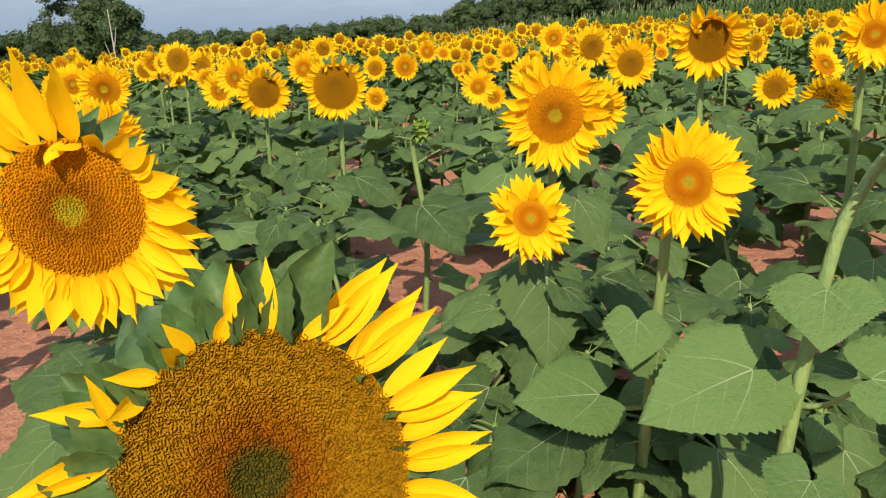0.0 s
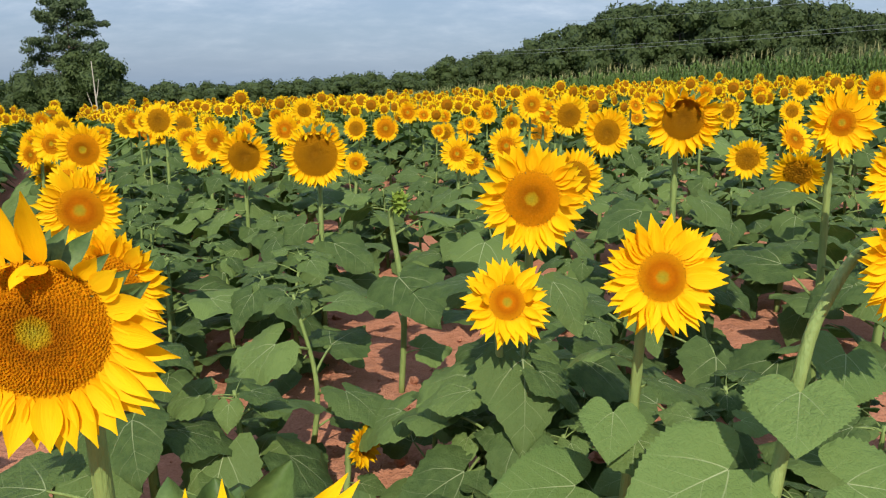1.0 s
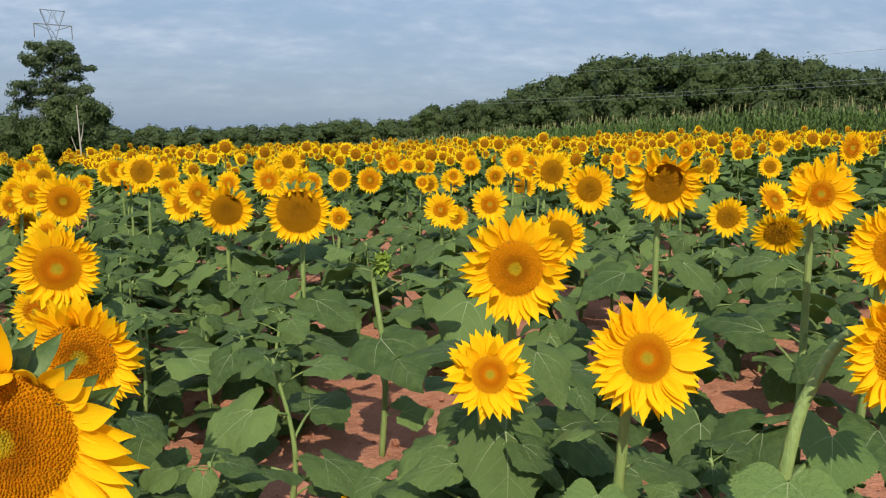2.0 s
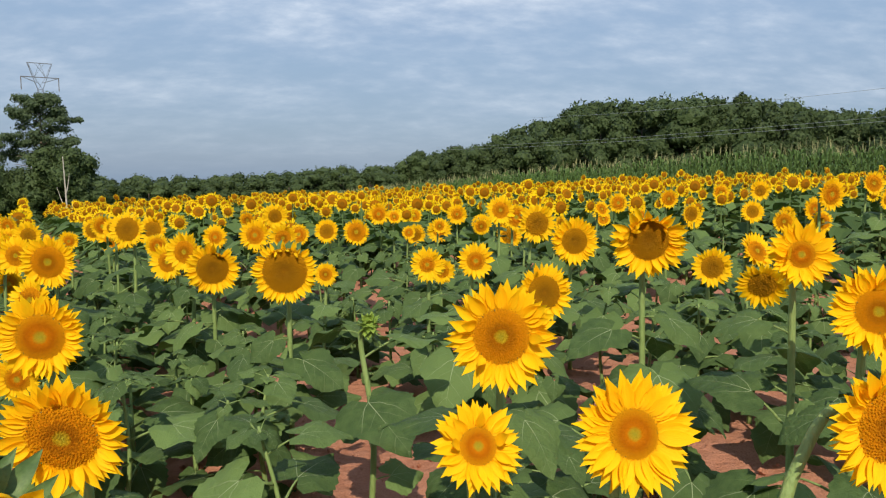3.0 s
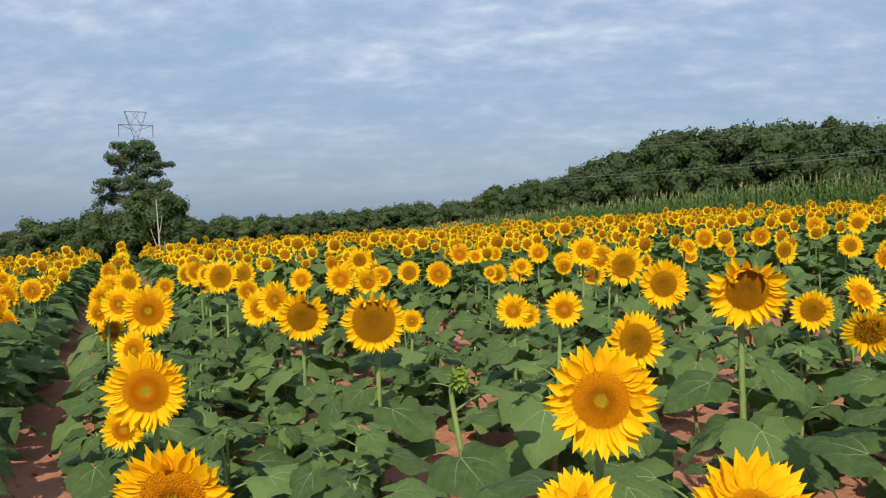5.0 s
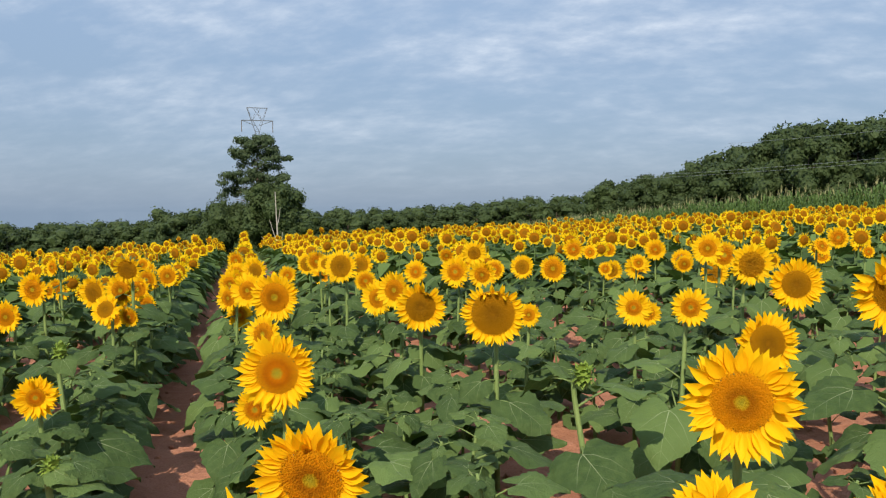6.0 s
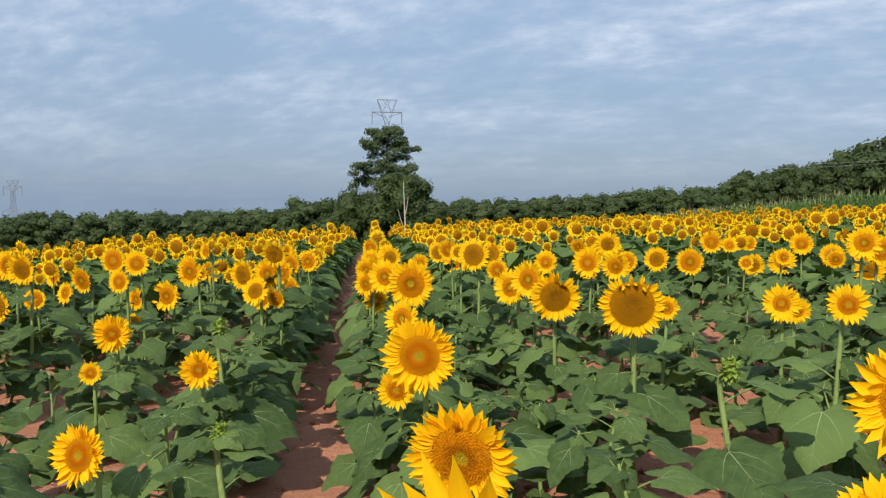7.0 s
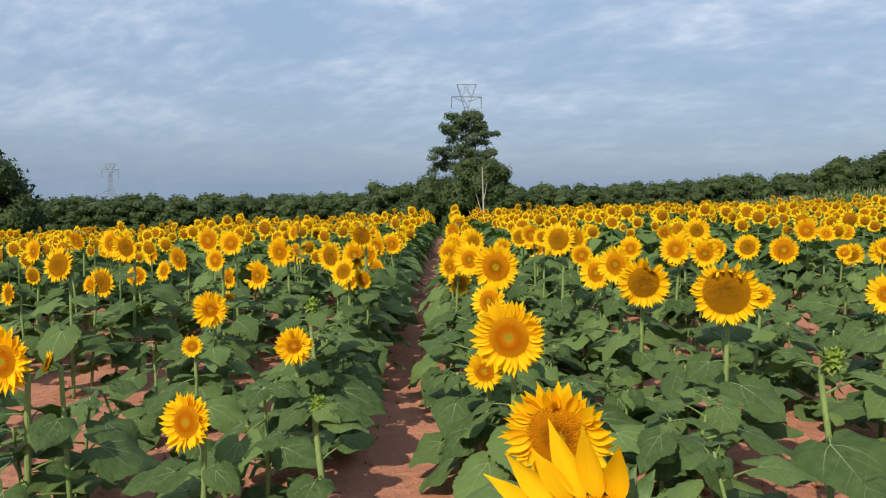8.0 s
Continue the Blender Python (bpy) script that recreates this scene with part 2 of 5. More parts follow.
def mesh(name, verts, faces, mats, index=None, uvs=None, smooth=True):
    me = bpy.data.meshes.new(name)
    me.from_pydata([tuple(v) for v in verts], [], faces)
    for m in mats:
        me.materials.append(m)
    if index is not None:
        me.polygons.foreach_set("material_index", index)
    if uvs is not None:
        layer = me.uv_layers.new(name="UVMap")
        loops = np.empty(len(me.loops), int)
        me.loops.foreach_get("vertex_index", loops)
        layer.data.foreach_set("uv", np.asarray(uvs, float)[loops].ravel())
    me.polygons.foreach_set("use_smooth", [smooth] * len(me.polygons))
    me.update()
    return me


def tri_mesh(name, verts, tris, index, mats, smooth=False):
    """A large joined mesh out of numpy arrays of corners and triangles."""
    me = bpy.data.meshes.new(name)
    me.vertices.add(len(verts))
    me.vertices.foreach_set("co", np.ascontiguousarray(verts, np.float32).ravel())
    me.loops.add(len(tris) * 3)
    me.loops.foreach_set("vertex_index", np.ascontiguousarray(tris, np.int32).ravel())
    me.polygons.add(len(tris))
    me.polygons.foreach_set("loop_start", np.arange(0, len(tris) * 3, 3, dtype=np.int32))
    for m in mats:
        me.materials.append(m)
    me.polygons.foreach_set("material_index", np.ascontiguousarray(index, np.int32))
    me.polygons.foreach_set("use_smooth", np.full(len(tris), smooth))
    me.update(calc_edges=True)
    return me


def part(name, data, parent, m=None, label=""):
    ob = new(name, data)
    ob.parent = parent
    if m is not None:
        ob.matrix_basis = m
    return tagged(ob, label)


def axes_matrix(origin, z_axis, up=(0, 0, 1)):
    """A frame at origin whose z looks along z_axis and whose y leans towards up."""
    z = Vector(z_axis).normalized()
    x = Vector(up).cross(z)
    x = x.normalized() if x.length > 1e-4 else Vector((1, 0, 0))
    y = z.cross(x)
    return Matrix(((x.x, y.x, z.x, origin[0]), (x.y, y.y, z.y, origin[1]), (x.z, y.z, z.z, origin[2]), (0, 0, 0, 1)))


def bezier(points, n):
    """n + 1 places along a Catmull-Rom line through the points."""
    pts = [Vector(p) for p in points]
    pts = [2 * pts[0] - pts[1], *pts, 2 * pts[-1] - pts[-2]]
    spans, res = len(pts) - 3, []
    for i in range(n + 1):
        s = min(i / n * spans, spans - 1e-6)
        k, t = int(s), s - int(s)
        a, b, c, d = pts[k:k + 4]
        res.append(0.5 * (2 * b + (c - a) * t + (2 * a - 5 * b + 4 * c - d) * t * t + (3 * b - a - 3 * c + d) * t ** 3))
    return res


def tube(path, radii, sides=7, start=0):
    """Corners and quads of a tube along a path, for joining: its corners are numbered from start."""
    V, F = [], []
    for i, p in enumerate(path):
        way = (path[min(i + 1, len(path) - 1)] - path[max(i - 1, 0)])
        m = axes_matrix(p, way, (0.3, 0.8, 0.2))
        for k in range(sides):
            a = 2 * math.pi * k / sides
            V.append(m @ Vector((radii[i] * math.cos(a), radii[i] * math.sin(a), 0)))
    for i in range(len(path) - 1):
        for k in range(sides):
            a, b = start + i * sides + k, start + i * sides + (k + 1) % sides
            F.append((a, b, b + sides, a + sides))
    F.append(tuple(start + k for k in reversed(range(sides))))
    F.append(tuple(start + (len(path) - 1) * sides + k for k in range(sides)))
    return V, F


# ---- the lie of the land ----
ROW_WAY, ROW_SIDE, ROW_GAP, ROW_FIRST = Vector((-0.462, 0.887)), Vector((0.887, 0.462)), 0.82, 0.14


def smooth_max(a, k):
    return np.where(a > 0, a * a / (a + k), 0.0)


def land(x, y):
    """The height of the open ground."""
    x, y = np.asarray(x, float), np.asarray(y, float)
    cx, cy = 130 * np.tanh(x / 130), 150 * np.tanh(y / 150)
    z = -0.06 + 0.046 * cx + 0.006 * np.abs(cx) - 0.032 * smooth_max(-cx - 6, 10) - 0.045 * smooth_max(cx - 5, 10) - 0.045 * smooth_max(np.hypot(x, y) - 22, 12)
    return z


def ground(x, y):
    """The height with the planting ridges."""
    off = np.asarray(x, float) * ROW_SIDE.x + np.asarray(y, float) * ROW_SIDE.y
    near = 1 / (1 + ((np.asarray(x, float) ** 2 + np.asarray(y, float) ** 2) / 900) ** 2)
    return land(x, y) + near * 0.035 * (np.cos(2 * math.pi * (off - ROW_FIRST) / ROW_GAP) - 1) * 0.5


def ground_at(x, y):
    return float(ground(x, y))


def build_ground():
    n = 290
    k = math.asinh(1500 / 2.2)
    u = np.linspace(-1, 1, n)
    line = 2.2 * np.sinh(u * k)
    X, Y = np.meshgrid(line - 0.5, line + 3.0)
    Z = ground(X, Y)
    near = 1 / (1 + ((X + 0.5) ** 2 + (Y - 3) ** 2) / 150)
    rough = np.array([noise.fractal((x * 6, y * 6, 0.3), 1.0, 2.0, 4) for x, y in zip(X.ravel(), Y.ravel())]).reshape(X.shape)
    Z = Z + 0.022 * rough * near
    V = np.stack([X.ravel(), Y.ravel(), Z.ravel()], 1)
    i = np.arange(n * n).reshape(n, n)
    a, b, c, d = i[:-1, :-1].ravel(), i[:-1, 1:].ravel(), i[1:, 1:].ravel(), i[1:, :-1].ravel()
    T = np.concatenate([np.stack([a, b, c], 1), np.stack([a, c, d], 1)])
    ob = new("ground", tri_mesh("ground", V, T, np.zeros(len(T)), [SOIL], True))
    tagged(ob, "red clay field soil in shallow planting ridges", "ground", kind="structure")


build_ground()

# ---- sunflower pieces, shared between plants ----
rnd = random.Random(7)


def petal_mesh(seed, across=4, along=7):
    """A ray petal: it starts at the origin, points along y and is 1 long; z is its upper side."""
    r = random.Random(seed)
    bend, cup, twist, tip = r.uniform(-0.25, 0.35), r.uniform(0.5, 1.3), r.uniform(-0.5, 0.5), r.uniform(-0.05, 0.05)
    wide = r.uniform(0.25, 0.32)
    V, F, UV = [], [], []
    for i in range(along + 1):
        s = i / along
        half = wide * 0.5 * max(0.0, (0.30 + 1.15 * math.sin(math.pi * min(s ** 0.8, 1)) ** 0.9) * (1 - s ** 5)) * (1 if s < 1 else 0)
        half = max(half, 0.006)
        for k in range(across + 1):
            v = 2 * k / across - 1
            x = v * half
            z = cup * (abs(v) ** 2 - 0.4) * half * 0.6 + bend * s * s * 0.5 + 0.016 * math.cos(v * 9)
            a = twist * s * s
            V.append((x * math.cos(a) - z * math.sin(a) + tip * s * s, s, z * math.cos(a) + x * math.sin(a)))
            UV.append((k / across, s))
    for i in range(along):
        for k in range(across):
            a = i * (across + 1) + k
            F.append((a, a + 1, a + across + 2, a + across + 1))
    return V, F, UV


def blade_at(t, v, wide, tooth):
    """Across and along of a heart-shaped blade: t from the lobes to the tip, v from edge to edge; the stalk joins at 0, 0."""
    half = 0.50 * wide * max(1 - t ** 1.75, 0.0) * (1 - 0.22 * t ** 3) * (0.74 + 0.26 * math.sin(math.pi / 2 * min(1.0, t / 0.30))) + 0.004
    back = -0.24 * math.sin(math.pi * min(abs(v) * 0.94, 1)) ** 0.8 - 0.02 * abs(v)
    return v * half * (1 + tooth), t + back * (1 - t) ** 3, half


def leaf_mesh(seed, along, half_across, sides):
    """A heart-shaped leaf on its stalk: the stalk starts at the origin and rises along y; the blade is 1 long and its upper side looks up."""
    r = random.Random(seed)
    droop, fold, wave, phase = r.uniform(0.2, 0.7), r.uniform(0.04, 0.20), r.uniform(0.035, 0.075), r.uniform(0, 6)
    wide, sway, twist = r.uniform(0.98, 1.2), r.uniform(-0.10, 0.10), r.uniform(-0.25, 0.25)
    tilt, roll, turn = r.uniform(-32, 4), r.uniform(-16, 16), r.uniform(-20, 20)
    long, rise = r.uniform(0.35, 0.75), r.uniform(0.1, 0.55)
    end = Vector((0, long, long * rise))
    m = Matrix.Translation(end) @ pose(0, 0, 0, 0, 0, turn) @ pose(0, 0, 0, tilt, roll, 0)
    V, F, UV = [], [], []
    cols = 2 * half_across + 1
    for i in range(along + 1):
        t = i / along
        for k in range(cols):
            v = (k - half_across) / half_across
            x, y, half = blade_at(t, v, wide, (0.07 * (-1) ** i * (0.6 + 0.4 * math.sin(3.1 * i + phase + v)) if along > 10 else 0.05 * (-1) ** i) if abs(v) > 0.99 and 0 < i < along else 0)
            z = fold * abs(x) * (1 - 0.6 * abs(v)) + wave * math.sin(9 * y + phase + 2 * v) * abs(v) ** 1.5 - droop * 0.55 * max(y, 0) ** 2 - 0.16 * abs(v) ** 3 * half
            z += 0.016 * math.cos(30 * (t - 0.5 * abs(v))) * (1 - abs(v)) * abs(v) * 4 * (1 - t)
            a = twist * y
            V.append(m @ Vector((x * math.cos(a) + sway * y * y, y * (1 - 0.16 * droop * max(y, 0)), z + x * math.sin(a))))
            UV.append((0.5 + x, y))
    for i in range(along):
        for k in range(cols - 1):
            a = i * cols + k
            F.append((a, a + 1, a + cols + 1, a + cols))
    blade = len(F)
    n = 5 if sides > 4 else 3
    tip = m @ Vector((0, 0.03, -0.012))
    v, f = tube(bezier([Vector((0, 0, 0)), end * 0.5 + Vector((0, 0.04, 0.06 * long)), tip], n), [0.022 - 0.009 * i / n for i in range(n + 1)], sides, len(V))
    V += v
    F += f
    UV += [(0.5, 0.0)] * len(v)
    return V, F, UV, [0] * blade + [1] * (len(F) - blade)


def leaf_library(along, half_across, sides):
    res = []
    for i in range(26):
        V, F, UV, index = leaf_mesh(i, along, half_across, sides)
        res.append(mesh("leaf", V, F, [LEAF, STEM], index, UV))
    return res


PETALS = [mesh("petal", *petal_mesh(i)[:2], [PETAL], uvs=petal_mesh(i)[2]) for i in range(9)]
LEAVES, LEAVES_MID = leaf_library(18, 3, 5), leaf_library(9, 2, 3)


def dome(r):
    return 0.16 * (1 - r * r) - 0.10 * math.exp(-(r / 0.3) ** 2)


def disc_mesh(florets, kind):
    """The seed disc, of radius 1: a shallow dome, set with florets in a spiral."""
    V, F = [(0, 0, dome(0) - 0.02)], []
    rings, sides = 7, 28
    for i in range(1, rings + 1):
        r = i / rings
        for k in range(sides):
            a = 2 * math.pi * k / sides
            V.append((r * math.cos(a), r * math.sin(a), dome(r) - 0.02))
    for k in range(sides):
        F.append((0, 1 + k, 1 + (k + 1) % sides))
    for i in range(rings - 1):
        for k in range(sides):
            a, b = 1 + i * sides + k, 1 + i * sides + (k + 1) % sides
            F.append((a, a + sides, b + sides, b))
    r0 = random.Random(florets)
    for j in range(florets):
        r = math.sqrt((j + 0.5) / florets) * 0.99
        a = j * 2.399963
        wide = (1.05 if florets > 2000 else 0.85) / math.sqrt(florets)
        loose = 0.15 if florets > 2000 else 0.25
        tall = wide * (0.3 + (0.1 if florets > 2000 else 0.35) * r) * r0.uniform(0.75, 1.25)
        lean = (0.4 + 0.7 * loose) * wide * r0.uniform(-1, 1), (0.4 + 0.7 * loose) * wide * r0.uniform(-1, 1)
        c = (r * math.cos(a) + loose * wide * r0.uniform(-0.6, 0.6), r * math.sin(a) + loose * wide * r0.uniform(-0.6, 0.6))
        s = len(V)
        if florets > 2000:
            turn, long, thin = r0.uniform(0, math.pi), wide * r0.uniform(0.9, 1.5), wide * r0.uniform(0.28, 0.42)
            e, f = (math.cos(turn), math.sin(turn)), (-math.sin(turn), math.cos(turn))
            for high, k in ((-0.02, 1.0), (tall * 1.5 + 0.004, 0.7)):
                for u, v in ((-1, -1), (1, -1), (1, 1), (-1, 1)):
                    V.append((c[0] + k * (u * long * e[0] + v * thin * f[0]), c[1] + k * (u * long * e[1] + v * thin * f[1]), dome(r) + high + (0.012 * u * r0.uniform(-1, 1) if k < 1 else 0)))
            F += [(s + k, s + (k + 1) % 4, s + 4 + (k + 1) % 4, s + 4 + k) for k in range(4)] + [(s + 4, s + 5, s + 6, s + 7)]
            continue
        for k in range(4):
            q = a + math.pi / 4 + k * math.pi / 2
            V.append((c[0] + wide * math.cos(q), c[1] + wide * math.sin(q), dome(r) - 0.03))
        tip = 0.86 if florets > 2000 else 0.66
        for k in range(4):
            q = a + math.pi / 4 + k * math.pi / 2
            V.append((c[0] + tip * wide * math.cos(q) + lean[0], c[1] + tip * wide * math.sin(q) + lean[1], dome(r) + tall))
        F += [(s + k, s + (k + 1) % 4, s + 4 + (k + 1) % 4, s + 4 + k) for k in range(4)] + [(s + 4, s + 5, s + 6, s + 7)]
    return mesh("disc", V, F, [DISCS[kind]], smooth=False)


DISC_MESH = {}


def disc_of(kind, florets):
    if (kind, florets) not in DISC_MESH:
        DISC_MESH[kind, florets] = disc_mesh(florets, kind)
    return DISC_MESH[kind, florets]


def calyx_mesh(seed, long=1.0):
    """The green back of a head, of radius 1, with two rings of pointed bracts."""
    r = random.Random(seed)
    V, F = [], []
    rings, sides = 5, 18
    for i in range(rings + 1):
        q = i / rings * math.pi / 2
        for k in range(sides):
            a = 2 * math.pi * k / sides
            V.append((max(math.sin(q), 0.12) * math.cos(a), max(math.sin(q), 0.12) * math.sin(a), -0.42 * math.cos(q) - 0.03))
    for i in range(rings):
        for k in range(sides):
            a, b = i * sides + k, i * sides + (k + 1) % sides
            F.append((a, a + sides, b + sides, b))
    fine, rings_ = long > 1, 3 if long > 1 else 2
    steps, sides_, count = (9, 6, 16) if fine else (3, 2, 15)
    for ring in range(rings_):
        for k in range(count):
            a = 2 * math.pi * (k + 0.5 * ring + r.uniform(-0.2, 0.2)) / count
            shaggy = fine and math.cos(a - 2.5) > 0.35
            length, wide = (r.uniform(0.5, 0.75) if shaggy else r.uniform(0.3, 0.45), r.uniform(0.21, 0.28) if shaggy else r.uniform(0.13, 0.18)) if fine else (r.uniform(0.35, 0.55), r.uniform(0.16, 0.22))
            rise, curl = ((r.uniform(0.0, 0.9), r.uniform(0.2, 1.3)) if shaggy else (r.uniform(-0.6, -0.1), 0.3)) if fine else (r.uniform(-0.5, -0.1), 0.4)
            sway, twist = r.uniform(-0.25, 0.25), r.uniform(-1.1, 1.1) if fine else 0.3
            s = len(V)
            for i in range(steps + 1):
                t = i / steps
                h = max((1 - t) ** 0.85 * (0.75 + 1.0 * t), 0.02) * wide * (1 + (0.05 * (-1) ** i if fine else 0))
                rad, z = 0.88 + 0.05 * ring + t * length, -0.08 - 0.09 * ring + (rise * t - curl * t * t - (0.0 if fine else 0.2 * t)) * length
                for j in range(sides_ + 1):
                    v = 2 * j / sides_ - 1
                    q = v * h + sway * t * t * length
                    V.append((rad * math.cos(a) - q * math.sin(a), rad * math.sin(a) + q * math.cos(a), z + (1.0 if fine else 0.7) * v * v * h + twist * t * v * h + (0.05 * math.sin(9 * t + 2.3 * k) * v * abs(v) + 0.03 * math.sin(5 * t + k) if fine else 0.02 * math.sin(11 * t + k) * v)))
            for i in range(steps):
                for j in range(sides_):
                    q = s + i * (sides_ + 1) + j
                    F.append((q, q + sides_ + 1, q + sides_ + 2, q + 1))
    return mesh("calyx", V, F, [BRACT])


CALYX = [calyx_mesh(i) for i in range(5)]


def petal_places(r, count, length, open_, gaps=(), wild=1.0, fold=(), broad=1.0):
    """Poses of the petals of a head whose disc has radius 1."""
    res = []
    for ring in range(2):
        n = count // 2
        for k in range(n):
            a = 360 * (k + 0.5 * ring + r.uniform(-0.28, 0.28)) / n
            if any(lo < a % 360 < hi for lo, hi in gaps):
                continue
            size = length * r.uniform(0.82, 1.15) * (1.0 if ring == 0 else 0.94)
            rise = open_ + r.gauss(0, 9) * wild + (9 if ring == 0 else -6)
            if any(lo < a % 360 < hi for lo, hi in fold) and r.random() < 0.85:
                rise += r.uniform(45, 90)
                size *= r.uniform(0.6, 0.9)
            elif r.random() < 0.022 * wild:
                rise += r.uniform(25, 70)
            res.append(pose(0, 0, 0.0, 0, 0, a - 90) @ pose(0, 0.93, 0.0, rise, r.uniform(-14, 14) * wild, r.uniform(-8, 8) * wild) @ Matrix.Diagonal((size * broad * r.uniform(0.85, 1.15), size, size, 1)))
    return res


def rays_mesh(seed, count, length, open_):
    """All the petals of a head of disc radius 1, joined, for heads that stand farther off."""
    r = random.Random(seed)
    V, F, UV = [], [], []
    shapes = [petal_mesh(i, 2, 4) for i in range(9)]
    for m in petal_places(r, count, length, open_):
        pv, pf, puv = shapes[r.randrange(9)]
        s = len(V)
        V += [m @ Vector(v) for v in pv]
        F += [tuple(s + i for i in f) for f in pf]
        UV += puv
    return mesh("petals", V, F, [PETAL], uvs=UV)


RAYS = {long: [rays_mesh(7 * i + int(90 * long), 58 if long < 0.8 else 50, long * (0.9, 1.0, 1.08, 0.95)[i % 4], (4, 8, 0, 12, 6, 14)[i % 6]) for i in range(6)] for long in (0.55, 0.75, 0.95, 1.2, 1.45)}


def facing(yaw, nod):
    """The way a head looks: yaw 0 is towards -y, positive towards +x; nod up, in degrees."""
    return Vector((math.sin(radians(yaw)) * math.cos(radians(nod)), -math.cos(radians(yaw)) * math.cos(radians(nod)), math.sin(radians(nod))))


def stem_path(base, head, look_way, size, lean=0.0):
    back = head - look_way * 0.16 * size
    neck = head - look_way * 0.42 * size + Vector((0, 0, -0.10 * size))
    below = Vector((neck.x * 0.85 + base.x * 0.15, neck.y * 0.85 + base.y * 0.15, neck.z - 0.55 * size))
    mid = base.lerp(below, 0.5) + Vector((lean, 0, 0))
    return bezier([base, mid, below, neck, back], 16)


def add_leaf(plant, r, path, frac, turn, length, detail):
    """One leaf on its stalk, at a part of the stem's length, turned to an azimuth (degrees, 0 is +x), and leaning to the sun."""
    i = min(int(frac * (len(path) - 1)), len(path) - 2)
    at = path[i].lerp(path[i + 1], frac * (len(path) - 1) - i)
    lib = LEAVES if detail else LEAVES_MID
    return part("leaf", lib[r.randrange(len(lib))], plant, Matrix.Translation(at) @ pose(0, 0, 0, r.uniform(2, 22)) @ pose(0, 0, 0, r.uniform(-6, 6), r.uniform(-8, 8), turn - 90) @ Matrix.Scale(length, 4))


def grow_leaves(plant, r, path, leaves, low, high, size, detail):
    turn = r.uniform(0, 360)
    for k in range(leaves):
        f = low + (high - low) * (k + r.uniform(-0.3, 0.3)) / max(leaves - 1, 1)
        s = (f - low) / (high - low)
        grow = 0.78 + 0.38 * math.sin(math.pi * min(max(s * 0.95, 0), 1)) - 0.22 * max(s, 0) ** 3
        add_leaf(plant, r, path, max(0.04, f), turn + 137.5 * k + r.uniform(-18, 18), size * grow * r.uniform(0.7, 1.15), detail)


def hero_leaf(plant, stem_at, joint, tip, normal, seed, wide=1.1):
    """A leaf whose blade runs from joint to tip, on a stalk from a place on the stem; all in the world."""
    joint, tip = Vector(joint), Vector(tip)
    base = plant.location
    y = (tip - joint).normalized()
    z = Vector(normal)
    z = (z - y * z.dot(y)).normalized()
    x = y.cross(z)
    long = (tip - joint).length
    r = random.Random(seed)
    V, F, UV = [], [], []
    along, half_across = 34, 6
    cols, wave, phase = 2 * half_across + 1, 0.03, r.uniform(0, 6)
    for i in range(along + 1):
        t = i / along
        for k in range(cols):
            v = (k - half_across) / half_across
            e, u, half = blade_at(t, v, wide, 0.035 * (-1) ** i if abs(v) > 0.99 and 0 < i < along else 0)
            q = 0.14 * abs(e) + wave * math.sin(8 * u + phase + 2 * v) * abs(v) ** 1.5 - 0.15 * max(u, 0) ** 2 + 0.15 * max(u, 0) - 0.12 * abs(v) ** 3 * half
            V.append(joint + (x * e + y * u + z * q) * long - base)
            UV.append((0.5 + e, u))
    for i in range(along):
        for k in range(cols - 1):
            a = i * cols + k
            F.append((a, a + 1, a + cols + 1, a + cols))
    blade = len(F)
    s = Vector(stem_at)
    v, f = tube(bezier([s - base, s.lerp(joint, 0.55) - z * 0.03 - base, joint + y * 0.01 * long - z * 0.004 - base], 6), [0.0048 - 0.0003 * i for i in range(7)], 7, len(V))
    V += v
    F += f
    UV += [(0.5, 0.0)] * len(v)
    part("leaf", mesh("leaf", V, F, [LEAF_PALE, STEM], [0] * blade + [1] * (len(F) - blade), UV), plant)


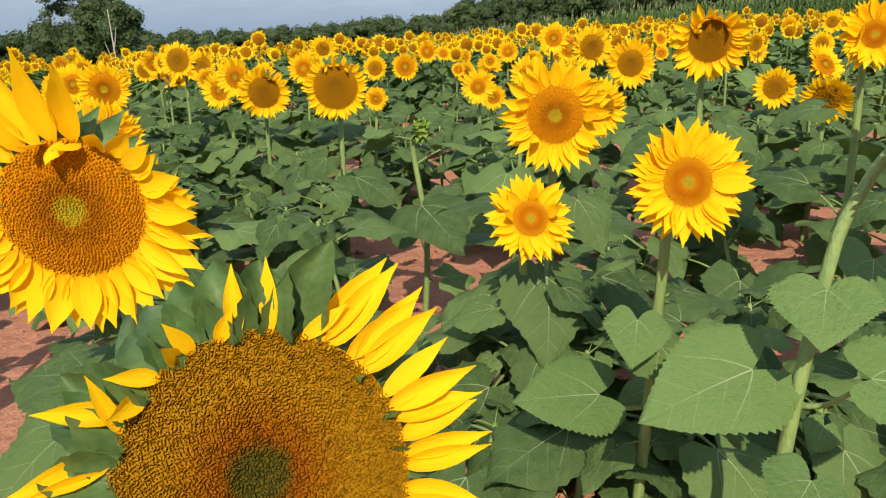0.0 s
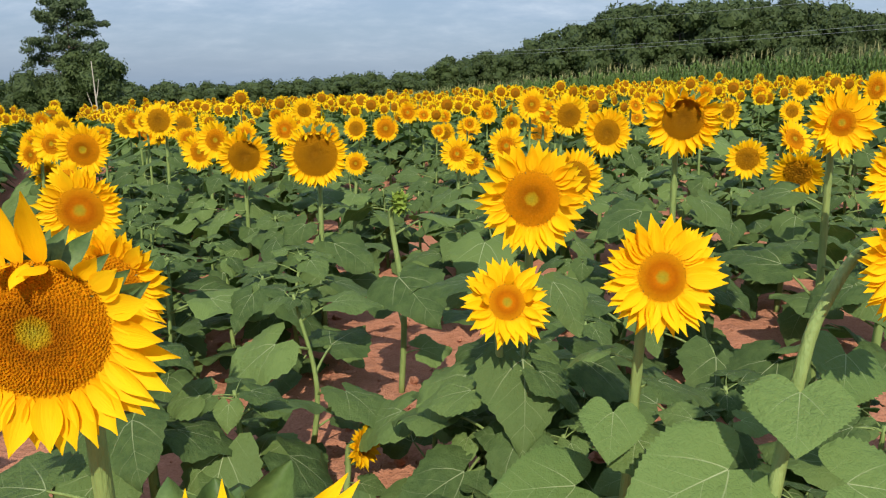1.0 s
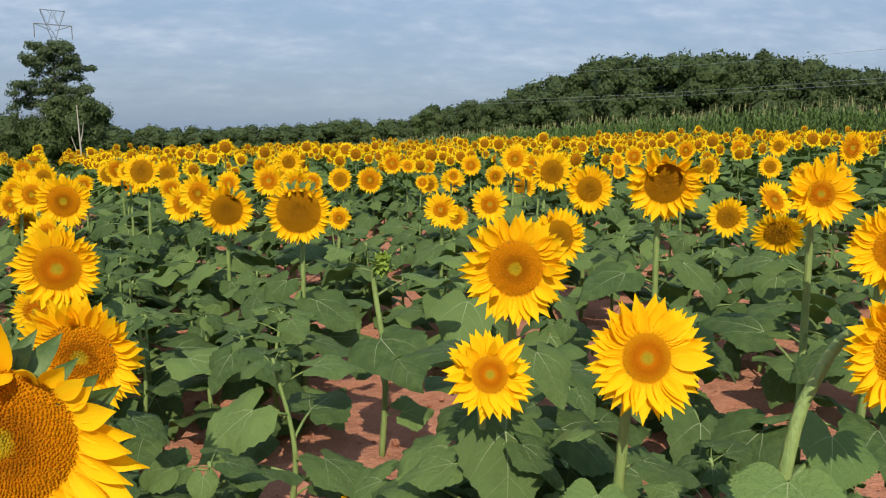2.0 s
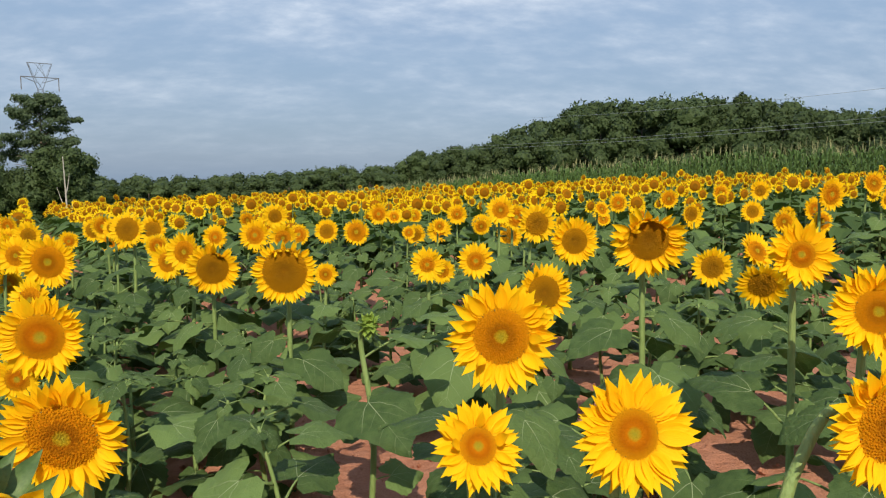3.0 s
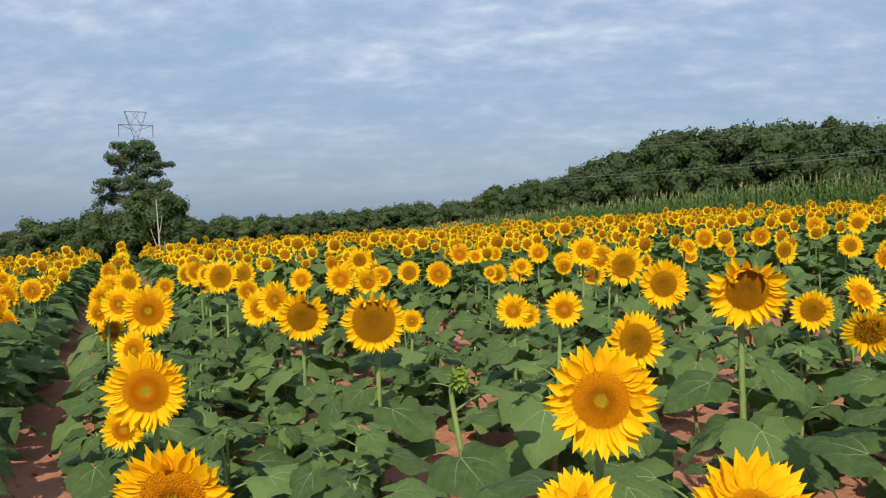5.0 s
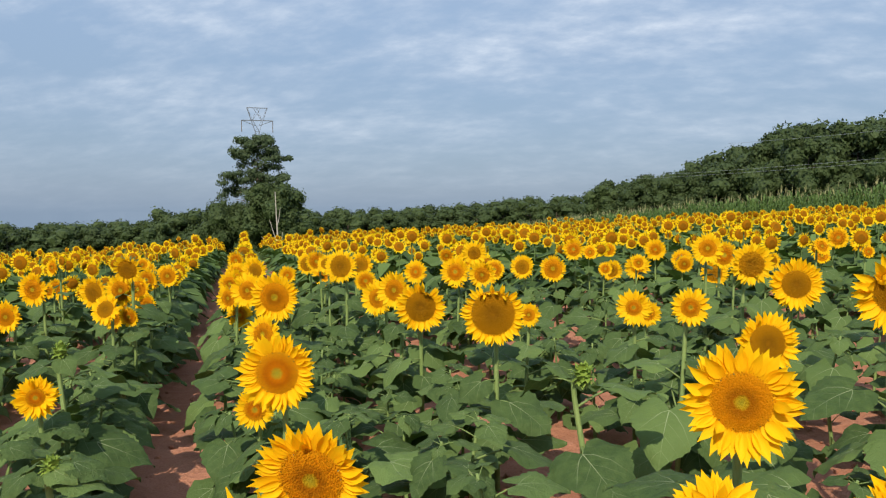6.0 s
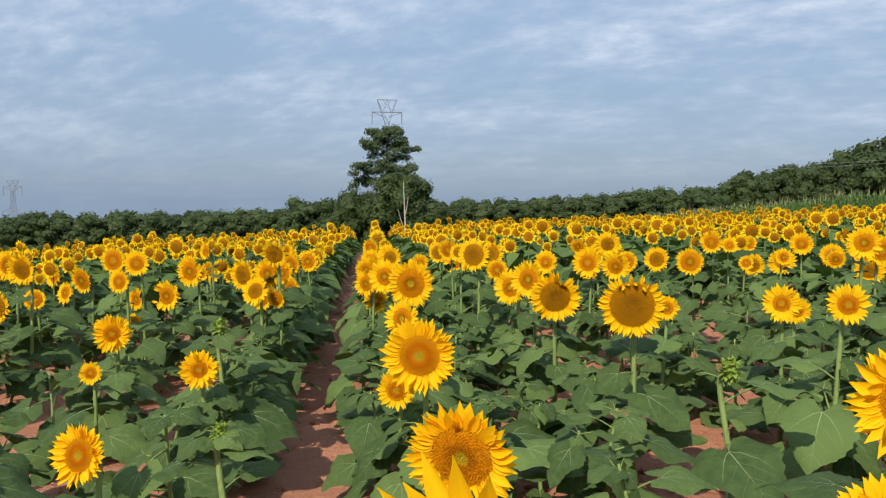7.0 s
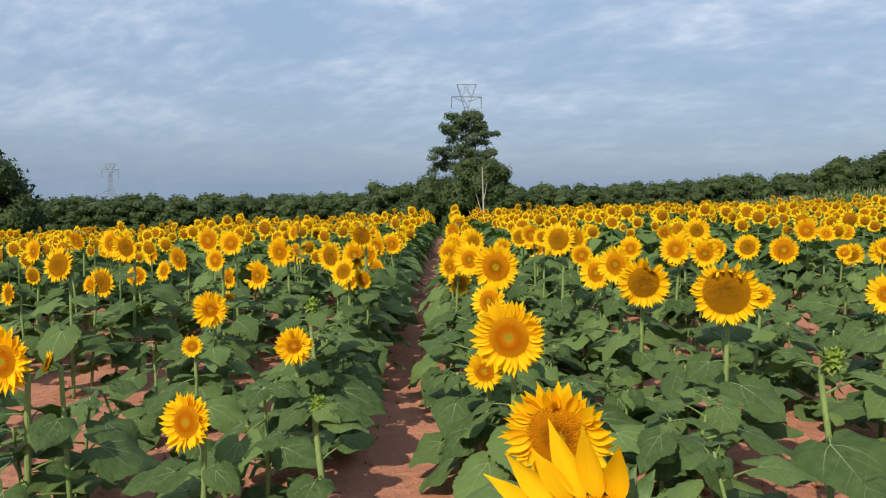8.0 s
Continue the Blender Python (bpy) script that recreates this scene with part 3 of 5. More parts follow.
def sunflower(x, y, z, size, yaw=0.0, nod=4.0, kind="gold", near=0, label="", seed=None, leaves=9, disc=0.52, gaps=(), lean=0.0, root=None, wild=1.0, leaf_size=0.205, open_=7, knee=None, top=0.46, petals=76, curl=None, fold=(), stout=1.0, broad=0.98, rays=None):
    """A sunflower whose head's centre is at x, y, z and measures size across. near: 2 with single petals, 1 with fine leaves, 0 plain."""
    r = random.Random(seed if seed is not None else int(1000 * x) * 7919 + int(1000 * y))
    look_way = facing(yaw, nod)
    head = Vector((x, y, z))
    bx, by = root if root else (x - look_way.x * 0.42 * size + r.uniform(-0.04, 0.04), y - look_way.y * 0.42 * size + r.uniform(-0.04, 0.04))
    base = Vector((bx, by, ground_at(bx, by) - 0.02))
    plant = tagged(new("sunflower"), label or "sunflower with %s disc and yellow petals on red clay" % {"gold": "golden", "young": "orange, green-centred", "ripe": "brown", "shady": "green-centred"}[kind], "sunflower", "sunflowers in the field")
    plant.location = base
    path = stem_path(base, head, look_way, size, lean) if knee is None else bezier([base, *[Vector(k) for k in knee], head - look_way * 0.16 * size], 16)
    path = [p - base for p in path]
    thick = (0.0068 + 0.016 * size) * stout
    V, F = tube(path, [thick * (1.15 - 0.45 * i / 16) for i in range(17)], 9 if near else 6)
    part("stem", mesh("stem", V, F, [STEM]), plant)
    hub = axes_matrix(head - base, look_way)
    scale = size * disc * 0.5
    petal_long = (0.5 * size - scale) / scale * 1.12
    # one empty level less: the calyx is the head's body and carries disc and petals
    body = part("flower_head", CALYX[r.randrange(5)] if curl is None else calyx_mesh(9, curl), plant, hub @ pose(0, 0, 0, 0, 0, 0 if gaps or fold or rays else r.uniform(0, 360)) @ Matrix.Scale(scale, 4), "green calyx with pointed bracts")
    part("disc", disc_of(kind, 5200 if near == 4 else 1500 if near == 3 else 460 if near == 2 else 110), body)
    if near >= 2:
        for m in petal_places(r, petals, petal_long, open_, gaps, wild, fold, broad) if rays is None else [pose(0, 0, 0, 0, 0, a - 90) @ pose(0, 0.95, 0.0, up, r.uniform(-15, 15), swing) @ Matrix.Diagonal((min(long, 0.95) * (0.51 * broad + max(0.0, 0.6 - long)), long * 0.84, long * 0.84, 1)) for a, long, up, swing in rays]:
            part("petal", PETALS[r.randrange(9)], body, m)
    else:
        part("petals", RAYS[min(RAYS, key=lambda q: abs(q - petal_long))][r.randrange(6)], body)
    if leaves:
        grow_leaves(plant, r, path, leaves, 0.10, top, leaf_size, near > 0)
    return plant


def leafy_plant(x, y, tall, near, leaves=10):
    """A sunflower that shows no flower yet."""
    r = random.Random(int(1000 * x) * 7919 + int(1000 * y))
    base = Vector((x, y, ground_at(x, y) - 0.02))
    plant = tagged(new("sunflower"), "young sunflower without a flower, broad leaves over red clay", "sunflower", "sunflowers in the field")
    plant.location = base
    path = [Vector(p) for p in bezier([Vector((0, 0, 0)), Vector((r.uniform(-.03, .03), r.uniform(-.03, .03), tall * 0.5)), Vector((r.uniform(-.04, .04), r.uniform(-.04, .04), tall))], 16)]
    V, F = tube(path, [0.010 - 0.00035 * i for i in range(17)], 8 if near else 6)
    part("stem", mesh("stem", V, F, [STEM]), plant)
    grow_leaves(plant, r, path, leaves, 0.14, 0.93, 0.20, near)
    for k in range(4):
        add_leaf(plant, r, path, 0.97, 90 * k + r.uniform(-30, 30), r.uniform(0.05, 0.09), near)
    return plant


BUD_BRACT = mesh("bract", [(-0.09, 0, 0), (0.09, 0, 0), (0.075, 0.03, 0.12), (-0.075, 0.03, 0.12), (0, 0.0, 0.25)], [(0, 1, 2, 3), (3, 2, 4)], [BUD], smooth=False)


def bud_plant(x, y, z, size, root=None, seed=1, leaves=8, label="sunflower still in tight green bud on a bare pale stem", leaf_size=0.21):
    r = random.Random(seed)
    bx, by = root if root else (x, y + 0.02)
    base, head = Vector((bx, by, ground_at(bx, by) - 0.02)), Vector((x, y, z))
    plant = tagged(new("sunflower"), label, "sunflower", "sunflowers in the field")
    plant.location = base
    path = [p - base for p in bezier([base, base.lerp(head, 0.5) + Vector((0.01, 0, 0)), head + Vector((-0.03, 0.02, -0.05)), head], 16)]
    V, F = tube(path, [0.0108 - 0.0002 * i for i in range(17)], 9)
    part("stem", mesh("stem", V, F, [STEM]), plant)
    bm = bmesh.new()
    bmesh.ops.create_icosphere(bm, subdivisions=2, radius=0.3)
    bud = part("bud", mesh("bud", [v.co.copy() for v in bm.verts], [tuple(v.index for v in f.verts) for f in bm.faces], [BUD]), plant, Matrix.Translation(head - base) @ Matrix.Scale(size, 4), "tight green flower bud with narrow bracts")
    bm.free()
    for j in range(50):
        q, a = math.acos(1 - 2 * (j + 0.5) / 50), j * 2.399963
        way = Vector((math.sin(q) * math.cos(a), math.sin(q) * math.sin(a), math.cos(q)))
        part("bract", BUD_BRACT, bud, axes_matrix(way * 0.27, (way + Vector((r.uniform(-.4, .4), r.uniform(-.4, .4), r.uniform(-.1, .5)))).normalized()) @ Matrix.Scale(r.uniform(0.8, 1.5), 4))
    grow_leaves(plant, r, path, leaves, 0.12, 0.72 if leaf_size > 0.15 else 0.95, leaf_size, True)
    return plant


# ---- the sunflowers that stand nearest, one by one ----
TAKEN = []


def stand(*args, **more):
    TAKEN.append((args[0], args[1]))
    return sunflower(*args, **more)


# the nearest head: long petals on one side, short curled ones on the other
RAGGED = [(-22, .80, 4, 10), (-16, .78, 10, 4), (-10, .74, -2, -6), (-2, .76, 8, 10), (3, .78, -4, 4), (9, .74, 4, 12), (18, .80, -4, -6), (23, .82, 4, -2), (28, .78, -2, 8), (41, .84, 6, -6), (45, .90, -2, 2), (50, .82, 4, -14), (60, .96, 6, -14), (65, .98, 0, -18), (71, .50, 18, -40), (84, .66, 10, 4), (98, .62, 16, -6),
          (106, .36, 40, -40), (116, .42, 48, 14), (123, .42, 80, 30), (132, .44, 34, 50), (141, .46, 50, 70), (150, .74, 12, 26), (158, .60, 30, -44), (167, .80, 8, 30), (174, .74, 14, 16)] + [(180 + 9 * k, .6 + .05 * (k % 3), 10 + 6 * (k % 4), 0) for k in range(18)]
stand(-0.031, 0.380, 0.740, 0.170, 12, 30, "shady", 4, "large sunflower head with green centre, ragged petals and curled bracts", 3, 2, 0.59, root=(-0.03, 0.50), top=0.36, curl=1.1, broad=1.1, rays=RAGGED)
TUFTED = [(80, 1.45, 20, 0), (95, 1.6, 14, 3), (108, 1.55, 6, 6), (120, 1.3, 20, 2), (132, 1.4, 6, 4), (146, 1.4, 8, 2), (158, 1.2, 18, -4), (168, 1.15, 8, 0), (90, .62, 105, 0), (76, .66, 92, 6), (103, .6, 80, 10), (62, .75, 48, -6),
          (50, .7, 22, 0), (38, .78, 30, -6), (27, .72, 16, 8), (16, .9, 22, 2), (7, 1.0, 10, -8), (0, 1.05, 20, -6), (-9, 1.15, 6, -10), (-16, 1.1, 18, 2), (-24, 1.2, 8, -6), (-31, 1.1, 20, 4), (-38, 1.18, 6, 0)]
TUFTED += [(-45 - 6.5 * k, (1.08, .95, 1.02)[k % 3], (2, 13, 7, 17)[k % 4], (-4, 5, 0)[k % 3]) for k in range(23)]
stand(-0.290, 0.757, 0.745, 0.224, 8, -4, "gold", 3, "large sunflower with golden disc, drooping lower petals and curled upper ones", 5, 5, 0.535, root=(-0.29, 0.90), top=0.42, broad=1.95, rays=TUFTED)
stand(-0.606, 1.556, 0.569, 0.240, 4, -12, "gold", 2, "broad sunflower with golden disc beside a furrow", 6, 11, 0.56)
stand(0.212, 1.745, 0.713, 0.230, -6, 3, "gold", 2, "tall sunflower with broad golden disc and pointed petals", 7, 12, 0.53)
bright = stand(0.361, 1.281, 0.663, 0.178, 4, 14, "young", 2, "bright sunflower with small orange disc and long petals", 8, 8, 0.44, wild=0.8, root=(0.345, 1.40), leaf_size=0.13)
stand(0.155, 1.611, 0.527, 0.175, 10, 26, "young", 2, "short sunflower with ragged petals on a thin stem", 9, 10, 0.44, wild=1.3, root=(0.172, 1.70))
hero_leaf(bright, (0.345, 1.36, 0.42), (0.306, 1.310, 0.432), (0.286, 1.235, 0.380), (-0.1, -0.75, 0.65), 7, 1.25)
hero_leaf(bright, (0.345, 1.38, 0.24), (0.261, 1.370, 0.269), (0.105, 1.335, 0.270), (-0.1, -0.6, 0.8), 8, 1.1)
stand(-0.499, 3.195, 0.676, 0.27, 3, 0, "ripe", 2, "sunflower with very broad brown disc and short curled petals", 10, 12, 0.68, fold=((50, 125),))
stand(-1.101, 2.472, 0.564, 0.265, 12, 0, "young", 2, "sunflower with orange green-centred disc at the furrow's edge", 11, 12, 0.55)
stand(-1.521, 3.236, 0.556, 0.20, -10, 12, "gold", 1, seed=12)
stand(-1.279, 2.664, 0.384, 0.16, 10, 0, "young", 1, seed=13, leaves=7)
stand(-1.874, 4.110, 0.614, 0.285, 8, 0, "gold", 2, "large sunflower with golden disc in a crowded cluster", 14, 10, 0.6)
stand(-2.131, 4.292, 0.629, 0.22, 0, 6, "gold", 1, seed=15)
stand(-2.440, 4.631, 0.539, 0.20, -10, 0, "gold", 1, seed=16)
stand(-2.455, 4.812, 0.406, 0.20, 0, 0, "young", 1, seed=52)
stand(-2.672, 5.476, 0.646, 0.22, 0, 4, "ripe", 1, seed=53)
stand(-3.007, 5.807, 0.545, 0.20, 0, 0, "gold", 1, seed=54)
stand(-0.975, 3.888, 0.606, 0.265, 15, -4, "ripe", 2, "sunflower with brown disc and a petal curled over it", 17, 11, 0.6, wild=1.3, fold=((45, 75),))
stand(-1.159, 4.048, 0.672, 0.225, -12, 4, "gold", 1, seed=18)
stand(-1.382, 4.453, 0.577, 0.225, -14, 4, "gold", 1, seed=19)
stand(0.929, 1.928, 0.866, 0.157, -10, 8, "young", 2, "tall sunflower with orange disc and long bright petals", 20, 8, 0.42, top=0.42)
stand(1.444, 3.251, 0.611, 0.22, -25, -25, "ripe", 1, "sunflower with shaded drooping head and dark disc", 21)
stand(1.504, 3.446, 0.732, 0.19, 20, 30, "gold", 1, seed=22)
stand(0.778, 2.620, 0.845, 0.25, -5, -6, "ripe", 2, "sunflower with upper petals folded down over its disc", 23, 10, 0.55, wild=1.5, top=0.44, fold=((28, 152),))
stand(0.533, 3.186, 0.589, 0.24, 15, 8, "ripe", 2, "sunflower with wide golden-brown disc behind another", 24, 11, 0.6)
stand(1.006, 1.747, 0.763, 0.195, -14, 10, "gold", 2, "sunflower with broad golden disc, tall among leaves", 25, 9, 0.5, top=0.42)
broad = stand(0.640, 1.115, 0.728, 0.18, 10, 0, "gold", 2, "sunflower nodding away on a thick bent stem with broad pale leaves", 26, 0, 0.55, root=(0.455, 1.10), stout=1.0, knee=((0.468, 1.10, 0.30), (0.528, 1.165, 0.575), (0.570, 1.195, 0.66), (0.612, 1.20, 0.725)))
hero_leaf(broad, (0.48, 1.115, 0.38), (0.430, 1.142, 0.424), (0.262, 1.081, 0.372), (-0.15, -0.62, 0.77), 1, 1.05)
hero_leaf(broad, (0.527, 1.165, 0.54), (0.497, 1.100, 0.556), (0.458, 1.015, 0.507), (-0.35, -0.65, 0.66), 2, 1.4)
hero_leaf(broad, (0.46, 1.10, 0.22), (0.436, 0.950, 0.372), (0.379, 0.887, 0.345), (0.0, -0.5, 0.85), 3, 1.3)
hero_leaf(broad, (0.52, 1.155, 0.52), (0.664, 1.309, 0.533), (0.617, 1.220, 0.480), (0.1, -0.7, 0.7), 4, 1.35)
hero_leaf(broad, (0.49, 1.12, 0.38), (0.55, 1.06, 0.45), (0.68, 1.04, 0.43), (0.2, -0.5, 0.8), 5, 1.2)
stand(0.872, 4.276, 0.710, 0.265, 0, 4, "ripe", 2, "sunflower with wide brown disc and even yellow petals", 27, 10, 0.55)
stand(0.709, 4.564, 0.788, 0.235, 12, 0, "ripe", 1, seed=28, disc=0.62)
stand(0.070, 3.900, 0.623, 0.18, -5, 6, "young", 1, seed=29, disc=0.45)
stand(0.156, 4.350, 0.537, 0.15, 5, 0, "gold", 1, seed=30)
stand(0.260, 3.208, 0.715, 0.168, 5, 4, "young", 1, seed=31, disc=0.46)
stand(-0.442, 4.004, 0.562, 0.13, 0, 4, "gold", 1, seed=32, leaves=8)
stand(1.527, 4.004, 0.599, 0.23, -10, 0, "ripe", 1, seed=33)
stand(0.590, 5.477, 0.830, 0.23, 0, 8, "gold", 1, seed=34)
stand(-2.055, 2.506, 0.429, 0.155, 30, 6, "young", 2, "small sunflower with orange disc among dark leaves", 35, 11, 0.44, wild=0.8)
stand(-2.983, 2.980, 0.434, 0.19, 30, 4, "young", 2, "sunflower with orange disc above dense leaves", 36, 10, 0.46)
stand(-1.845, 1.739, 0.358, 0.185, 4, 12, "young", 2, "sunflower turned sideways with shaggy petals over bare clay", 37, 8, 0.55, wild=1.5)
stand(-2.613, 2.500, 0.369, 0.105, 28, 10, "young", 1, seed=38, leaves=8)
stand(-2.348, 1.493, 0.536, 0.210, 10, 6, "young", 2, "sunflower turned sideways with an orange disc", 39, 10, 0.5)
stand(-2.282, 1.596, 0.520, 0.08, -25, 20, "young", 1, seed=40, leaves=7)
stand(-0.172, 1.945, 0.050, 0.120, 60, 5, "young", 2, "low small side shoot with a sunflower turned sideways", 41, 3, 0.5, leaf_size=0.1)
bud_plant(-0.120, 2.556, 0.580, 0.085, seed=42, leaves=5)
bud_plant(-2.135, 2.735, 0.553, 0.085, seed=43)
bud_plant(-1.364, 1.762, 0.475, 0.06, seed=45, leaves=14, label="young sunflower with a small green bud beside bare clay", leaf_size=0.12)
TAKEN += [(-1.364, 1.762), (-0.120, 2.556), (-2.135, 2.735)]

# heads a little farther off, ahead, to the right and to the left
AHEAD = ((0.42, 8.46, 0.67, 0.235), (0.20, 7.33, 0.57, 0.235), (-0.03, 7.71, 0.50, 0.214), (-0.07, 10.68, 0.55, 0.235), (-0.41, 8.04, 0.69, 0.235), (-0.50, 6.45, 0.61, 0.235), (-0.83, 7.12, 0.57, 0.235), (-1.16, 7.57, 0.51, 0.235),
         (-1.16, 5.67, 0.64, 0.235), (-1.83, 7.08, 0.52, 0.235), (-1.78, 4.92, 0.73, 0.235), (-2.05, 6.12, 0.65, 0.235), (-2.58, 6.66, 0.53, 0.235), (-3.06, 7.41, 0.56, 0.235), (0.69, 8.44, 0.56, 0.235), (0.84, 7.13, 0.53, 0.235))
RIGHTWARD = ((2.79, 5.22, 0.95, 0.235), (3.70, 7.17, 0.78, 0.235), (4.11, 6.94, 1.02, 0.235), (2.85, 7.98, 0.66, 0.235), (2.24, 8.66, 0.79, 0.235), (2.58, 9.10, 0.73, 0.235), (3.38, 7.77, 0.73, 0.235), (3.81, 7.93, 0.69, 0.193),
         (3.84, 8.64, 0.93, 0.235), (3.67, 9.34, 0.90, 0.235))
LEFTWARD = ((-4.87, 3.80, 0.36, 0.235), (-4.11, 4.61, 0.38, 0.235), (-4.48, 4.69, 0.33, 0.200), (-5.79, 4.15, 0.45, 0.235), (-5.89, 4.84, 0.44, 0.235), (-6.68, 5.84, 0.33, 0.235), (-4.56, 4.55, 0.64, 0.235), (-5.58, 4.45, 0.58, 0.235),
         (-3.99, 4.73, 0.56, 0.235), (-5.26, 6.56, 0.34, 0.235), (-3.49, 4.71, 0.55, 0.235), (-4.40, 6.68, 0.40, 0.235), (-3.58, 5.22, 0.36, 0.186), (-5.34, 3.40, 0.29, 0.186), (-4.47, 7.13, 0.46, 0.235), (-6.64, 4.47, 0.46, 0.235))
for x, y, z, d in AHEAD + RIGHTWARD + LEFTWARD:
    stand(x, y, z, d, rnd.uniform(-10, 18), rnd.uniform(-4, 10), rnd.choice(("gold", "ripe", "young")), 1 if y < 5.5 else 0, top=0.45, disc=rnd.uniform(0.54, 0.68))

# low plants that fill the rows between the nearest ones
for x, y, tall in ((0.30, 1.62, 0.30), (0.66, 1.42, 0.30), (0.82, 1.20, 0.28), (0.47, 1.80, 0.34), (0.05, 1.50, 0.22), (0.58, 1.66, 0.34), (0.86, 1.55, 0.36), (0.02, 1.95, 0.30), (0.24, 1.46, 0.24), (0.44, 1.52, 0.28), (0.12, 1.74, 0.26), (0.34, 1.86, 0.32), (0.70, 1.80, 0.36), (0.98, 1.38, 0.34), (0.45, 2.30, 0.36), (0.62, 2.50, 0.38), (0.82, 2.38, 0.38), (0.50, 2.78, 0.40), (0.92, 2.72, 0.40), (0.30, 2.55, 0.36)):
    TAKEN.append((x, y))
    leafy_plant(x, y, tall, True, 6)

# ---- crumbs of clay on the ground ----


def soil_clods():
    """Loose lumps of clay between the rows."""
    r = random.Random(12)
    V, T = [], []
    for _ in range(2600):
        far = 1.0 + 7.5 * r.random() ** 1.4
        a = radians(r.uniform(-62, 36))
        x, y = far * math.sin(a), far * math.cos(a)
        k = 0.004 + 0.022 * r.random() ** 4
        c = Vector((x, y, ground_at(x, y) + 0.2 * k))
        s = len(V)
        for d in ((1, 0, 0), (0, 1, 0), (-1, 0, 0), (0, -1, 0), (0.5, 0.5, 0.7), (-0.5, 0.4, 0.75), (-0.1, -0.6, 0.7), (0, 0, -1)):
            V.append(tuple(c + Vector(d) * k * r.uniform(0.65, 1.3)))
        T += [tuple(s + i for i in t) for t in ((0, 1, 4), (1, 2, 5), (2, 3, 6), (3, 0, 6), (1, 5, 4), (2, 6, 5), (0, 4, 6), (4, 5, 6), (1, 0, 7), (2, 1, 7), (3, 2, 7), (0, 3, 7))]
    ob = new("soil_clods", tri_mesh("soil_clods", np.array(V), np.array(T), np.zeros(len(T)), [SOIL], False))
    tagged(ob, "loose crumbs of red clay between the rows", "soil", kind="stuff")


soil_clods()

# ---- the rest of the field ----
FIELD_CORN = 23.0        # how far to the right of the first row the maize begins


def in_view(x, y, margin):
    """The stretch of the field that the shot takes in: a wide wedge ahead."""
    a = math.degrees(math.atan2(x, y + 0.4))
    return -63 - margin < a < 40 + margin


spots = []
for row in range(-44, 29):
    off = ROW_FIRST + row * ROW_GAP
    s = -6.0 + rnd.uniform(0, 0.3)
    while s < 36:
        s += rnd.uniform(0.20, 0.36)
        p = ROW_SIDE * (off + rnd.gauss(0, 0.035)) + ROW_WAY * s
        far = p.length
        if off > FIELD_CORN or far > 36 or not in_view(p.x, p.y, 3 + 14 / max(far, 0.5)) or p.y < -0.2:
            continue
        if far < (1.25 if off > 0.6 else 1.6) or (p.x + 1.72) ** 2 + (p.y - 1.62) ** 2 < 0.42 ** 2 or any((p.x - q[0]) ** 2 + (p.y - q[1]) ** 2 < 0.19 ** 2 for q in TAKEN):
            continue
        spots.append((far, p.x, p.y))
FURROW_LEFT, FURROW_RIGHT = (-0.63, -0.54), (-0.03, 0.05)
# strays between the first rows to the right of the open furrow
for k in range(118):
    p = ROW_SIDE * (rnd.uniform(0.38, 0.74) if k < 60 else rnd.uniform(*FURROW_LEFT) if k < 92 else rnd.uniform(*FURROW_RIGHT)) + ROW_WAY * rnd.uniform(1.7 if k < 60 else 2.2, 7.5 if k < 60 else 9.0)
    if all((p.x - q[0]) ** 2 + (p.y - q[1]) ** 2 > 0.2 ** 2 for q in TAKEN):
        TAKEN.append((p.x, p.y))
        spots.append((p.length, p.x, p.y))
spots.sort()


def lone(x, y, far):
    """A plant of the field at a spot of its row."""
    tall = min(0.98, max(0.52, rnd.gauss(0.74, 0.09)))
    size = min(0.28, max(0.12, rnd.gauss(0.178, 0.032)))
    return ground_at(x, y) + tall, size, rnd.gauss(9, 13), rnd.gauss(2, 9)


NEAR_COUNT = 270
for far, x, y in spots[:NEAR_COUNT]:
    if x * ROW_SIDE.x + y * ROW_SIDE.y < -1.0 and far < 5.0 and rnd.random() < 0.38:
        continue
    z, size, yaw, nod = lone(x, y, far)
    over_furrow = x * ROW_SIDE.x + y * ROW_SIDE.y < -0.4
    if far < (4.7 if over_furrow else 5.6) or rnd.random() < (0.3 if over_furrow else 0.5):
        tall = rnd.uniform(0.40, 0.56) - (0.08 if far < 2 else 0)
        # gaps in the first rows, where the clay shows
        if far < 2.9 and x < 0.3 and int(1000 * x) % 3 == 0:
            continue
        leafy_plant(x, y, tall, far < 3.2, 8)
    else:
        sunflower(x, y, z, size, yaw, nod, rnd.choice(("gold", "ripe", "young", "gold")), 0, leaves=8, top=0.45, disc=rnd.uniform(0.54, 0.68))


